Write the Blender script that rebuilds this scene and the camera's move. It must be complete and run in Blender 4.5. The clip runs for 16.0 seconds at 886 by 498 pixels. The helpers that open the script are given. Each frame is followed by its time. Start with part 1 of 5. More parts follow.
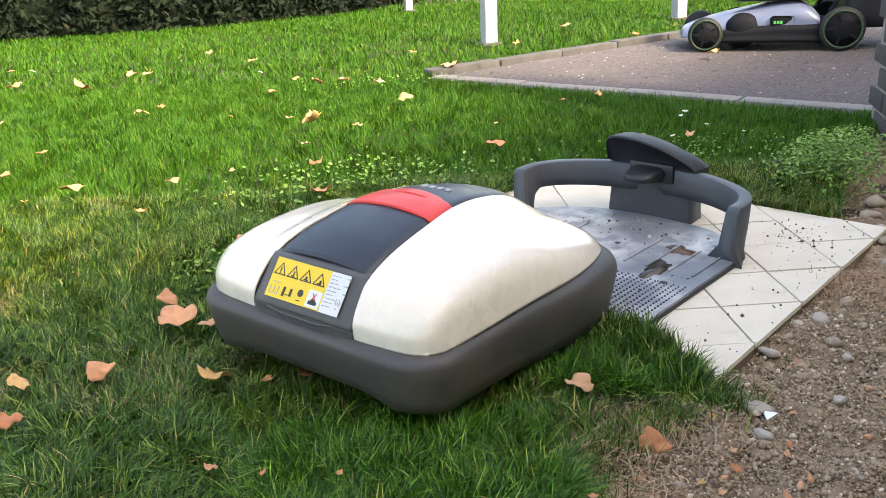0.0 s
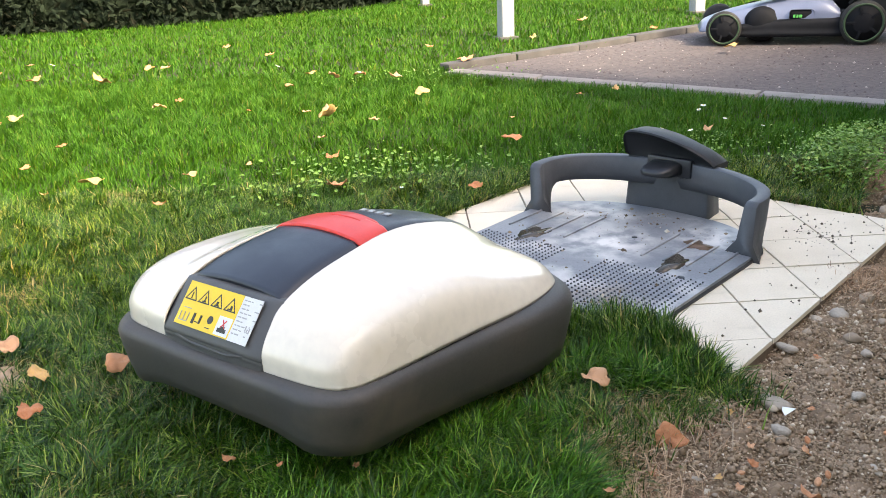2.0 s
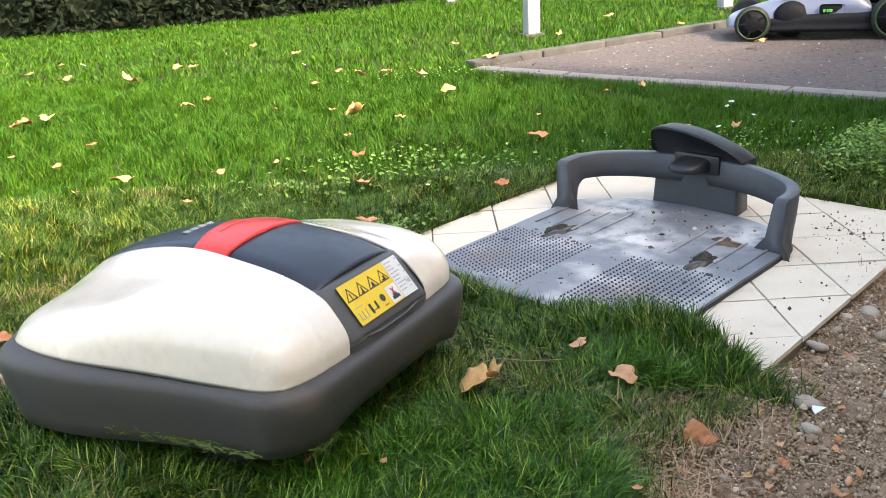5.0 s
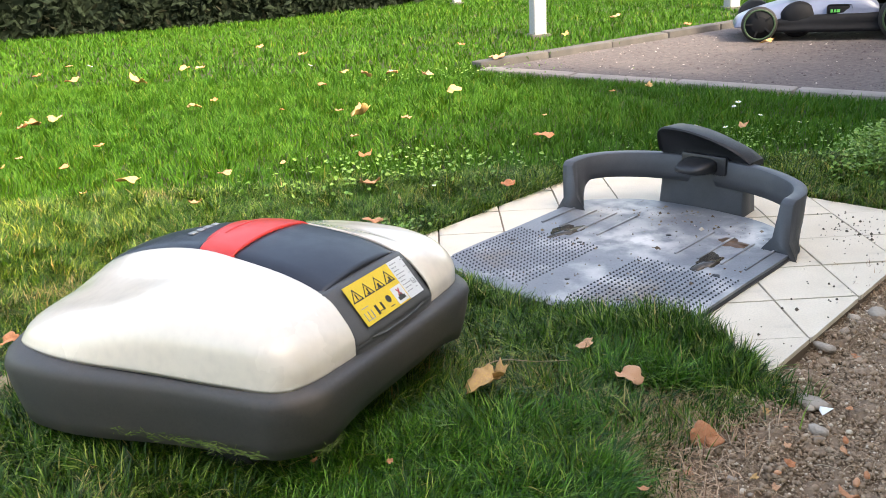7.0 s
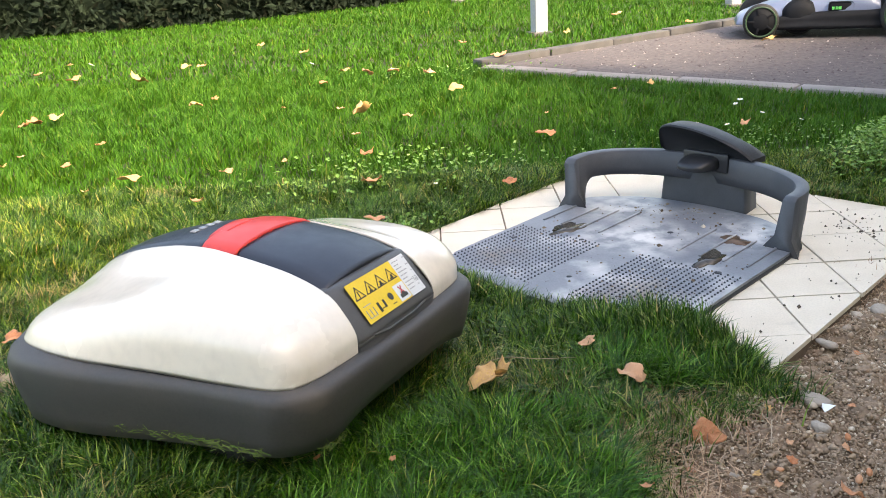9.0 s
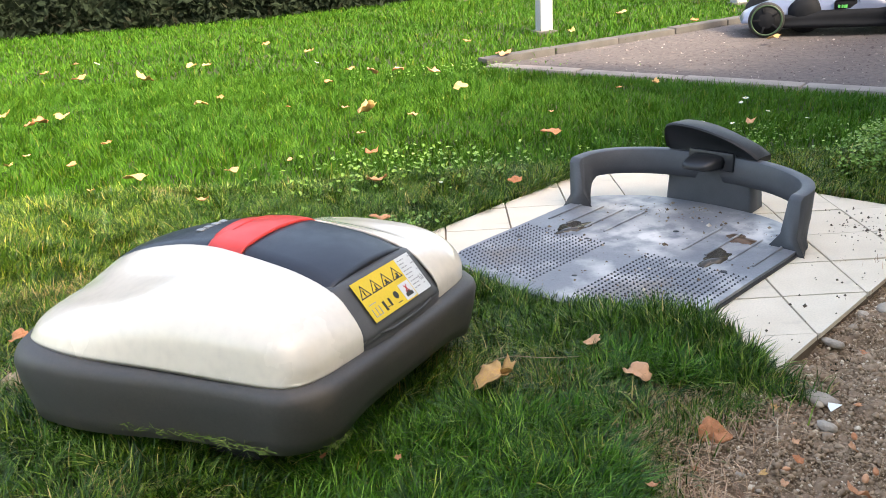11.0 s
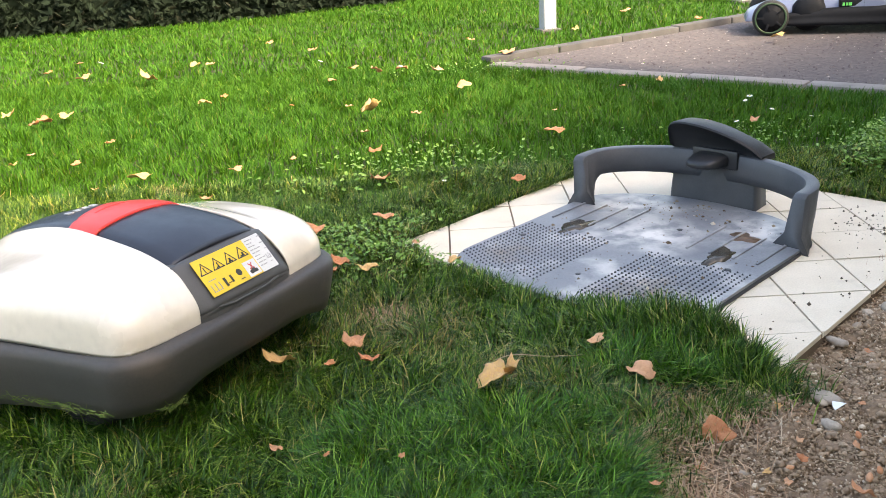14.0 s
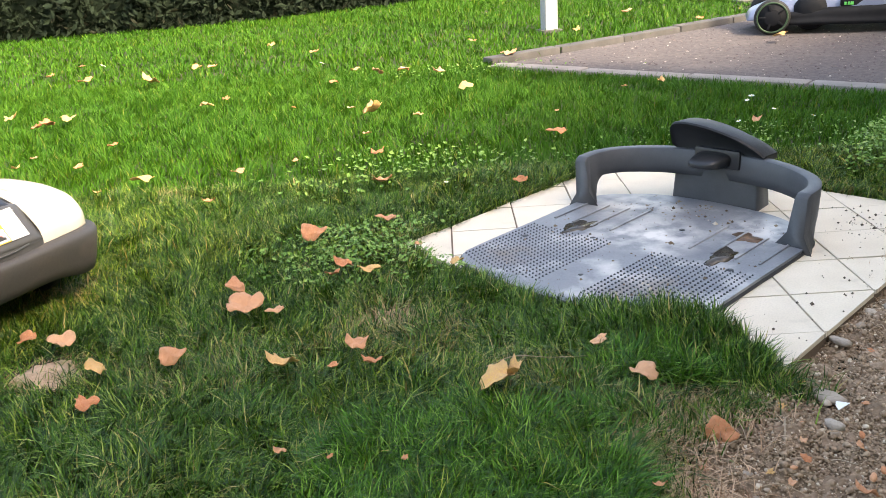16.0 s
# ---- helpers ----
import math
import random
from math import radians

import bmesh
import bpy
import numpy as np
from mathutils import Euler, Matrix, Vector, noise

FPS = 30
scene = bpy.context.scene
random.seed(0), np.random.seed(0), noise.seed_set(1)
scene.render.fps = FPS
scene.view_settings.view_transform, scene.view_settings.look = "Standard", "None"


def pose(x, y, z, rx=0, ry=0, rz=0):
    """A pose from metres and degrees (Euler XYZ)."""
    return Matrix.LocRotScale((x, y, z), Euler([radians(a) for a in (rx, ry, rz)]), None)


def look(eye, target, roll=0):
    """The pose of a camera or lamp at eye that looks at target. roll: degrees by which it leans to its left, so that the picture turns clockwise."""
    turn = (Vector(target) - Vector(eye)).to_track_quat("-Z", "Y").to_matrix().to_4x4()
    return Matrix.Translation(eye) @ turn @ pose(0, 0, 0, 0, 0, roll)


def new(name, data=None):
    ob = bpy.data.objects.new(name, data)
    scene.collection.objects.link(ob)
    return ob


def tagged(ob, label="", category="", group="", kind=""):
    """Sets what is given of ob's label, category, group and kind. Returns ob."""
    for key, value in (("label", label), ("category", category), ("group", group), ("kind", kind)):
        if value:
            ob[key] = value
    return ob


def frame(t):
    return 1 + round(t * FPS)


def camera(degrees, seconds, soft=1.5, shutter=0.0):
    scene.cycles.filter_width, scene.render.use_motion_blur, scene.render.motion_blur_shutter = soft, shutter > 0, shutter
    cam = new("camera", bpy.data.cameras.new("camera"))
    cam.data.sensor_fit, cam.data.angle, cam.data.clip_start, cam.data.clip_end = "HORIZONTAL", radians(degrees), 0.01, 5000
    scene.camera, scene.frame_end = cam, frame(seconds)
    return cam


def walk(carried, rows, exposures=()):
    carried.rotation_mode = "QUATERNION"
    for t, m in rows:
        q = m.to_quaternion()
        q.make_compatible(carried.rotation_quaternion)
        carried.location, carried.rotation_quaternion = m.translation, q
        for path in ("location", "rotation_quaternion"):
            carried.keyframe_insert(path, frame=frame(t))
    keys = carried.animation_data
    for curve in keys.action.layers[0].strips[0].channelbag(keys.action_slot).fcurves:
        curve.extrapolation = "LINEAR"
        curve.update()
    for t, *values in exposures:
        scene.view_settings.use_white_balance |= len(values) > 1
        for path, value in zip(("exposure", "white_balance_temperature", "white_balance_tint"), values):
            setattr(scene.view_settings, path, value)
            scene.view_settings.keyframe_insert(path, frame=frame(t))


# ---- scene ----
cam = camera(53.54, 16.0, soft=0.9)
walk(cam, [
    (0, pose(0.0072, 0.0058, 0.7349, 69.896, 2.115, -4.911)),
    (0.5, pose(0.0052, 0.0047, 0.7345, 69.700, 2.137, -4.415)),
    (1, pose(0.0044, 0.0031, 0.7345, 69.546, 2.172, -4.030)),
    (1.5, pose(0.0047, 0.0040, 0.7348, 69.516, 2.268, -3.914)),
    (2, pose(0.0049, 0.0041, 0.7346, 69.574, 2.268, -3.889)),
    (2.5, pose(0.0040, 0.0027, 0.7357, 69.583, 2.266, -3.867)),
    (3, pose(0.0045, 0.0044, 0.7337, 69.568, 2.182, -3.859)),
    (3.5, pose(0.0042, 0.0046, 0.7333, 69.526, 2.207, -3.759)),
    (4, pose(0.0033, 0.0019, 0.7344, 69.442, 2.466, -3.213)),
    (6.5, pose(0.0014, 0.0010, 0.7350, 69.554, 2.915, -1.979)),
    (7, pose(0.0019, 0.0011, 0.7345, 69.559, 2.959, -1.962)),
    (7.5, pose(0.0008, 0.0007, 0.7341, 69.553, 2.953, -1.954)),
    (8, pose(0.0018, 0.0019, 0.7341, 69.512, 3.023, -1.911)),
    (8.5, pose(0.0013, 0.0011, 0.7338, 69.482, 3.043, -1.932)),
    (9, pose(0.0008, 0.0007, 0.7336, 69.441, 3.072, -1.908)),
    (11.5, pose(-0.0011, 0.0001, 0.7344, 69.350, 3.249, -1.538)),
    (12, pose(-0.0007, -0.0002, 0.7346, 69.323, 3.362, -1.452)),
    (12.5, pose(-0.0015, -0.0008, 0.7348, 69.333, 3.374, -1.380)),
    (13, pose(-0.0005, 0.0000, 0.7349, 69.343, 3.376, -1.324)),
    (13.5, pose(-0.0004, -0.0004, 0.7343, 69.333, 3.371, -1.357)),
    (14, pose(-0.0002, 0.0000, 0.7341, 69.299, 3.292, -1.408)),
    (14.5, pose(0.0002, 0.0003, 0.7336, 69.345, 3.388, -1.427)),
    (15, pose(-0.0011, -0.0007, 0.7343, 69.336, 3.361, -1.407)),
    (15.5, pose(-0.0007, 0.0006, 0.7344, 69.376, 3.481, -1.384)),
    (16, pose(-0.0000, 0.0000, 0.7350, 69.365, 3.589, -1.350)),
], exposures=[(0.0, 2.45, 8150, 11), (16.0, 2.45, 8150, 11)])

# ---- light ----
SUN_AZ, SUN_EL = radians(136), radians(41)
world = bpy.data.worlds.new("sky")
scene.world = world
world.use_nodes = True
wn = world.node_tree.nodes
sky = wn.new("ShaderNodeTexSky")
sky.sky_type, sky.sun_disc = "NISHITA", False
sky.sun_elevation, sky.sun_rotation = SUN_EL, SUN_AZ
sky.dust_density = 2.5
wn["Background"].inputs["Strength"].default_value = 0.15
world.node_tree.links.new(sky.outputs["Color"], wn["Background"].inputs["Color"])
sun = new("sun", bpy.data.lights.new("sun", "SUN"))
sun.data.energy, sun.data.angle, sun.data.color = 1.7, radians(9), (1.0, 0.95, 0.86)
sun.matrix_world = look((math.sin(SUN_AZ) * math.cos(SUN_EL) * 30, math.cos(SUN_AZ) * math.cos(SUN_EL) * 30, math.sin(SUN_EL) * 30), (0, 0, 0))


# ---- materials ----
def material(name, color, rough=0.6, metal=0.0, spot=None, scale=30.0, amount=0.35, fine=300.0, bump=0.0, bump_scale=200.0, spec=0.5, dirt=None, dirt_scale=6.0, dirt_cut=0.55, dirt_soft=0.12, random_mix=None, island=None, coat=0.0):
    """Base colour broken by noise at two scales, optional stains, per-piece tint and fine relief."""
    m = bpy.data.materials.new(name)
    m.use_nodes = True
    nt = m.node_tree
    n, l = nt.nodes, nt.links
    b = n["Principled BSDF"]
    b.inputs["Roughness"].default_value = rough
    b.inputs["Metallic"].default_value = metal
    b.inputs["Specular IOR Level"].default_value = spec
    b.inputs["Coat Weight"].default_value = coat
    tc = n.new("ShaderNodeTexCoord")

    def noise_fac(s, detail=5.0):
        t = n.new("ShaderNodeTexNoise")
        t.inputs["Scale"].default_value, t.inputs["Detail"].default_value = s, detail
        l.new(tc.outputs["Object"], t.inputs["Vector"])
        return t.outputs["Fac"]

    def ramp(fac, lo, hi):
        r = n.new("ShaderNodeMapRange")
        r.inputs["From Min"].default_value, r.inputs["From Max"].default_value = lo, hi
        l.new(fac, r.inputs["Value"])
        return r.outputs["Result"]

    def mix(fac, a, c):
        x = n.new("ShaderNodeMix")
        x.data_type = "RGBA"
        if isinstance(fac, float):
            x.inputs["Factor"].default_value = fac
        else:
            l.new(fac, x.inputs["Factor"])
        for v, s in ((a, x.inputs["A"]), (c, x.inputs["B"])):
            if isinstance(v, tuple):
                s.default_value = (*v, 1)
            else:
                l.new(v, s)
        return x.outputs["Result"]

    def scaled(fac, k):
        x = n.new("ShaderNodeMath")
        x.operation = "MULTIPLY"
        x.inputs[1].default_value = k
        l.new(fac, x.inputs[0])
        return x.outputs[0]

    other = spot or tuple(c * 0.6 for c in color)
    col = mix(scaled(ramp(noise_fac(scale), 0.35, 0.7), min(1.0, amount * 2)), color, other)
    col = mix(scaled(ramp(noise_fac(fine, 3.0), 0.4, 0.75), amount), col, tuple(c * 0.65 for c in color))
    if random_mix:
        oi = n.new("ShaderNodeObjectInfo")
        col = mix(oi.outputs["Random"], col, random_mix)
    if island:
        g = n.new("ShaderNodeNewGeometry")
        col = mix(ramp(g.outputs["Random Per Island"], 0.25, 1.08), col, island[0])
        if len(island) > 1:
            col = mix(ramp(g.outputs["Random Per Island"], 0.91, 0.96), col, island[1])
    if dirt:
        col = mix(ramp(noise_fac(dirt_scale, 8.0), dirt_cut, dirt_cut + dirt_soft), col, dirt)
    l.new(col, b.inputs["Base Color"])
    if rough < 0.9:
        rr = n.new("ShaderNodeMapRange")
        rr.inputs["To Min"].default_value, rr.inputs["To Max"].default_value = max(0.05, rough - 0.1), min(1.0, rough + 0.12)
        l.new(noise_fac(scale * 1.7), rr.inputs["Value"])
        l.new(rr.outputs["Result"], b.inputs["Roughness"])
    if bump:
        bp = n.new("ShaderNodeBump")
        bp.inputs["Strength"].default_value, bp.inputs["Distance"].default_value = bump, 0.004
        l.new(noise_fac(bump_scale, 6.0), bp.inputs["Height"])
        l.new(bp.outputs["Normal"], b.inputs["Normal"])
    return m


def grass_material(name, tones, patch, rough=0.36, spec=0.45, glow=0.12):
    """Blades: each one takes its own tone, most of them dark; patches of the lawn lean to another green; light passes through."""
    m = bpy.data.materials.new(name)
    m.use_nodes = True
    n, l = m.node_tree.nodes, m.node_tree.links
    b = n["Principled BSDF"]
    b.inputs["Roughness"].default_value = rough
    b.inputs["Specular IOR Level"].default_value = spec
    g = n.new("ShaderNodeNewGeometry")
    r = n.new("ShaderNodeValToRGB")
    e = r.color_ramp.elements
    while len(e) < len(tones):
        e.new(0.5)
    for k, (at, c) in enumerate(tones):
        e[k].position, e[k].color = at, (*c, 1)
    l.new(g.outputs["Random Per Island"], r.inputs["Fac"])
    tc = n.new("ShaderNodeTexCoord")
    col = r.outputs["Color"]
    for scale, lo, hi, top in ((1.3, 0.42, 0.68, 0.55), (6.5, 0.45, 0.72, 0.45)):
        t = n.new("ShaderNodeTexNoise")
        t.inputs["Scale"].default_value, t.inputs["Detail"].default_value = scale, 4
        l.new(tc.outputs["Object"], t.inputs["Vector"])
        q = n.new("ShaderNodeMapRange")
        q.inputs["From Min"].default_value, q.inputs["From Max"].default_value, q.inputs["To Max"].default_value = lo, hi, top
        l.new(t.outputs["Fac"], q.inputs["Value"])
        x = n.new("ShaderNodeMix")
        x.data_type, x.blend_type = "RGBA", "MULTIPLY"
        l.new(q.outputs["Result"], x.inputs["Factor"])
        l.new(col, x.inputs["A"])
        x.inputs["B"].default_value = (*patch, 1)
        col = x.outputs["Result"]
    l.new(col, b.inputs["Base Color"])
    tr = n.new("ShaderNodeBsdfTranslucent")
    l.new(col, tr.inputs["Color"])
    mx = n.new("ShaderNodeMixShader")
    mx.inputs[0].default_value = glow
    l.new(b.outputs[0], mx.inputs[1])
    l.new(tr.outputs[0], mx.inputs[2])
    l.new(mx.outputs[0], n["Material Output"].inputs["Surface"])
    return m


# Darkest blade tones go near black to put the shade between blades into colour.
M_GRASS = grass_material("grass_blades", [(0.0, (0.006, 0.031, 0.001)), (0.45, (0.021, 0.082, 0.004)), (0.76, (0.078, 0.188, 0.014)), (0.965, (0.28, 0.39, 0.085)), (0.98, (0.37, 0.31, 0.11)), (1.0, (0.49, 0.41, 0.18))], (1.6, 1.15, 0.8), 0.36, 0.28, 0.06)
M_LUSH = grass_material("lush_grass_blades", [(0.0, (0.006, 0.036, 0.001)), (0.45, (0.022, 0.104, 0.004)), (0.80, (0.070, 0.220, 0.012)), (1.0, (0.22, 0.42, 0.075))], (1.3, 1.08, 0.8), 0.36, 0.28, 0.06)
M_GRASS_FAR = grass_material("far_grass_blades", [(0.0, (0.021, 0.085, 0.004)), (0.5, (0.038, 0.132, 0.009)), (0.95, (0.070, 0.178, 0.016)), (1.0, (0.17, 0.20, 0.04))], (1.35, 1.10, 0.85), 0.55, 0.15, 0.15)
M_THATCH = grass_material("pale_thatch", [(0.0, (0.12, 0.10, 0.04)), (0.5, (0.28, 0.25, 0.10)), (1.0, (0.48, 0.40, 0.20))], (1.1, 0.85, 0.7), 0.6, 0.2)
M_DRY = grass_material("dry_straw", [(0.0, (0.24, 0.13, 0.08)), (0.4, (0.52, 0.33, 0.20)), (1.0, (0.78, 0.56, 0.38))], (0.7, 0.62, 0.55), 0.6, 0.2)
# Earth kept near black so the gaps between blades look deeply shaded.
M_TURF_DARKENED = material("shade_darkened_turf", (0.020, 0.028, 0.008), rough=0.95, spot=(0.045, 0.036, 0.018), scale=7, amount=0.4, fine=60, bump=0.8, bump_scale=90)
M_SOIL = material("garden_soil", (0.31, 0.207, 0.132), rough=0.97, spot=(0.16, 0.105, 0.066), scale=60, amount=0.5, fine=330, bump=1.0, bump_scale=160, dirt=(0.43, 0.305, 0.205), dirt_scale=9)
M_DUST = material("pale_trodden_earth", (0.56, 0.40, 0.28), rough=0.97, spot=(0.40, 0.27, 0.18), scale=40, amount=0.45, fine=300, bump=1.0, bump_scale=300)
M_CLOD = material("soil_clods", (0.30, 0.200, 0.128), rough=0.97, spot=(0.40, 0.28, 0.185), scale=40, amount=0.4, fine=200, bump=0.7, island=((0.50, 0.365, 0.245), (0.70, 0.58, 0.44)))
M_SLAB = material("cream_concrete", (0.78, 0.68, 0.54), rough=0.85, spot=(0.66, 0.56, 0.43), scale=9, amount=0.3, fine=250, bump=0.25, bump_scale=350, dirt=(0.46, 0.40, 0.31), dirt_scale=4.5, dirt_cut=0.64)
M_JOINT = material("joint_dirt", (0.12, 0.09, 0.065), rough=0.95, scale=60, bump=0.5)
M_SLABEDGE = material("weathered_slab_edge", (0.21, 0.145, 0.10), rough=0.95, scale=20, bump=0.6, bump_scale=90)
M_ASPHALT = material("old_asphalt", (0.135, 0.110, 0.104), rough=0.95, spot=(0.070, 0.058, 0.056), scale=38, amount=0.5, fine=140, bump=0.8, bump_scale=120, dirt=(0.20, 0.162, 0.147), dirt_scale=2.2, dirt_soft=0.3)
M_KERB = material("kerb_stone", (0.115, 0.105, 0.098), rough=0.9, spot=(0.07, 0.066, 0.062), scale=10, amount=0.4, fine=160, bump=0.5)
M_EDGING = material("pale_edging_stone", (0.30, 0.265, 0.235), rough=0.9, spot=(0.19, 0.17, 0.15), scale=10, amount=0.4, fine=160, bump=0.5)
M_DOCK = material("grey_plastic_weathered", (0.052, 0.057, 0.066), rough=0.48, spot=(0.085, 0.09, 0.10), scale=14, amount=0.3, fine=260, bump=0.08, bump_scale=500)
M_PLATE = material("dusty_grey_plastic", (0.165, 0.175, 0.195), rough=0.42, spot=(0.25, 0.258, 0.27), scale=9, amount=0.4, fine=180, bump=0.1, dirt=(0.55, 0.53, 0.51), dirt_scale=9, dirt_cut=0.54, dirt_soft=0.22)


def add_dust(m, spots, dust):
    """Dried dust lying in soft, broken spots round given centres."""
    n, l = m.node_tree.nodes, m.node_tree.links
    b = n["Principled BSDF"]
    col = b.inputs["Base Color"].links[0].from_socket
    tc = n.new("ShaderNodeTexCoord")
    nz = n.new("ShaderNodeTexNoise")
    nz.inputs["Scale"].default_value, nz.inputs["Detail"].default_value = 22, 8
    l.new(tc.outputs["Object"], nz.inputs["Vector"])
    for x, y, r, k in spots:
        d = n.new("ShaderNodeVectorMath")
        d.operation = "DISTANCE"
        d.inputs[1].default_value = (x, y, 0.012)
        l.new(tc.outputs["Object"], d.inputs[0])
        fall = n.new("ShaderNodeMapRange")
        fall.inputs["From Min"].default_value, fall.inputs["From Max"].default_value = r, r * 0.15
        l.new(d.outputs["Value"], fall.inputs["Value"])
        br = n.new("ShaderNodeMapRange")
        br.inputs["From Min"].default_value, br.inputs["From Max"].default_value = 0.36, 0.60
        l.new(nz.outputs["Fac"], br.inputs["Value"])
        q = n.new("ShaderNodeMath")
        q.operation = "MULTIPLY"
        l.new(fall.outputs["Result"], q.inputs[0])
        l.new(br.outputs["Result"], q.inputs[1])
        q2 = n.new("ShaderNodeMath")
        q2.operation = "MULTIPLY"
        q2.inputs[1].default_value = k
        l.new(q.outputs[0], q2.inputs[0])
        x_ = n.new("ShaderNodeMix")
        x_.data_type = "RGBA"
        l.new(q2.outputs[0], x_.inputs["Factor"])
        l.new(col, x_.inputs["A"])
        x_.inputs["B"].default_value = (*dust, 1)
        col = x_.outputs["Result"]
    l.new(col, b.inputs["Base Color"])


add_dust(M_PLATE, [(.12, -.17, .10, .8), (.11, .20, .08, .7), (.50, .20, .07, .7), (.05, -.10, .06, .5)], (0.20, 0.145, 0.09))
add_dust(M_PLATE, [(.40, .0, .15, 1.0), (.56, -.19, .13, 1.0), (.56, .17, .15, .7), (.30, .12, .12, .5)], (0.66, 0.63, 0.60))
# Darker copy of the dock grey, with the hood's shaded hollow put into it.
M_HOOD_SHADED = material("shade_darkened_plastic", (0.014, 0.015, 0.018), rough=0.5, spot=(0.022, 0.023, 0.026), scale=14, amount=0.3, fine=260, bump=0.08, bump_scale=500, spec=0.3)
M_BLACK = material("black_plastic", (0.018, 0.019, 0.022), rough=0.4, scale=30, amount=0.2)
M_WHITE = material("cream_gloss_shell", (0.83, 0.745, 0.63), rough=0.24, spot=(0.81, 0.705, 0.56), scale=4, amount=0.2, fine=60, coat=0.7, dirt=(0.74, 0.64, 0.49), dirt_scale=7, dirt_cut=0.68)
M_WHITE.node_tree.nodes["Principled BSDF"].inputs["Coat Roughness"].default_value = 0.10
M_SKIRT = material("dark_grey_bumper", (0.060, 0.056, 0.054), rough=0.55, spot=(0.082, 0.070, 0.060), scale=7, amount=0.35, fine=220, bump=0.1, bump_scale=700, dirt=(0.125, 0.098, 0.078), dirt_scale=5, dirt_cut=0.60)
M_COVER = material("blue_black_cover", (0.020, 0.024, 0.036), rough=0.36, spot=(0.03, 0.033, 0.042), scale=20, amount=0.25, fine=500, bump=0.06, bump_scale=900)
M_PANEL = material("grey_panel", (0.085, 0.083, 0.082), rough=0.48, scale=25, amount=0.25, fine=400, bump=0.06, bump_scale=800)
M_RED = material("red_plastic", (0.75, 0.045, 0.03), rough=0.35, spot=(0.62, 0.04, 0.03), scale=20, amount=0.2, fine=200)
M_YELLOW = material("yellow_sticker", (0.85, 0.58, 0.03), rough=0.4, spot=(0.78, 0.52, 0.03), scale=30, amount=0.2)
M_LABEL = material("white_sticker", (0.72, 0.72, 0.70), rough=0.4, spot=(0.6, 0.6, 0.6), scale=40, amount=0.2)
M_INK = material("black_ink", (0.03, 0.028, 0.02), rough=0.5, amount=0.1)
M_GREYINK = material("grey_ink", (0.38, 0.38, 0.37), rough=0.5, amount=0.1)
M_REDINK = material("red_ink", (0.62, 0.05, 0.05), rough=0.5, amount=0.1)
M_CLIP = material("grass_clippings", (0.13, 0.20, 0.04), rough=0.8, scale=50, island=((0.25, 0.28, 0.08), (0.06, 0.09, 0.02)))
M_RUBBER = material("black_rubber", (0.02, 0.02, 0.02), rough=0.7, scale=40, amount=0.3, bump=0.3)
M_RIMGREEN = material("dark_green_ring", (0.035, 0.075, 0.035), rough=0.5, amount=0.2)
M_SILVER = material("pale_blue_silver_plastic", (0.150, 0.178, 0.27), rough=0.35, spot=(0.18, 0.21, 0.30), scale=8, amount=0.25, coat=0.2)
M_DECK = material("charcoal_deck", (0.010, 0.011, 0.014), rough=0.7, scale=20, amount=0.25, spec=0.15)
M_NEON = material("bright_green_print", (0.10, 0.55, 0.12), rough=0.45, amount=0.15)
M_POST = material("peeling_white_paint", (0.47, 0.48, 0.51), rough=0.75, spot=(0.5, 0.48, 0.45), scale=9, amount=0.4, fine=70, bump=0.3, dirt=(0.35, 0.33, 0.3), dirt_scale=12, dirt_cut=0.66)
M_BRICK = material("sooty_brick", (0.075, 0.062, 0.062), rough=0.9, spot=(0.11, 0.08, 0.075), scale=16, amount=0.4, fine=180, bump=0.7, random_mix=(0.06, 0.052, 0.055))
M_MORTAR = material("pale_mortar", (0.34, 0.29, 0.24), rough=0.95, scale=30, bump=0.6)
M_LEAF = material("fallen_leaf", (0.52, 0.17, 0.065), rough=0.75, spot=(0.62, 0.28, 0.13), scale=25, amount=0.4, fine=120, bump=0.4, random_mix=(0.66, 0.36, 0.20))
M_LEAFY = material("yellowing_leaf", (0.66, 0.37, 0.17), rough=0.75, spot=(0.74, 0.46, 0.14), scale=22, amount=0.5, fine=120, bump=0.4)
# Leaf green taken near black: the shade of trees is put into the colour.
M_HEDGE_SHADED = material("shade_darkened_hedge_leaves", (0.009, 0.017, 0.008), rough=0.8, spot=(0.012, 0.021, 0.010), scale=2.5, amount=0.4, fine=10, spec=0.2, island=((0.013, 0.023, 0.010), (0.018, 0.020, 0.010)))
M_CLOVER = material("weed_leaves", (0.095, 0.225, 0.022), rough=0.45, spot=(0.15, 0.29, 0.040), scale=12, amount=0.4, fine=80, island=((0.21, 0.36, 0.06), (0.30, 0.40, 0.10)))
M_STONE = material("pale_pebble", (0.56, 0.45, 0.34), rough=0.85, scale=40, amount=0.4, bump=0.4, random_mix=(0.30, 0.22, 0.155))
M_PALESTONE = material("pale_grey_stone", (0.46, 0.385, 0.31), rough=0.9, spot=(0.30, 0.25, 0.20), scale=40, amount=0.4, bump=0.5)
M_PETAL = material("white_petal", (0.85, 0.86, 0.84), rough=0.6, amount=0.1)
M_TWIG = material("dry_twig", (0.42, 0.27, 0.16), rough=0.85, scale=60, amount=0.4, random_mix=(0.48, 0.38, 0.27))


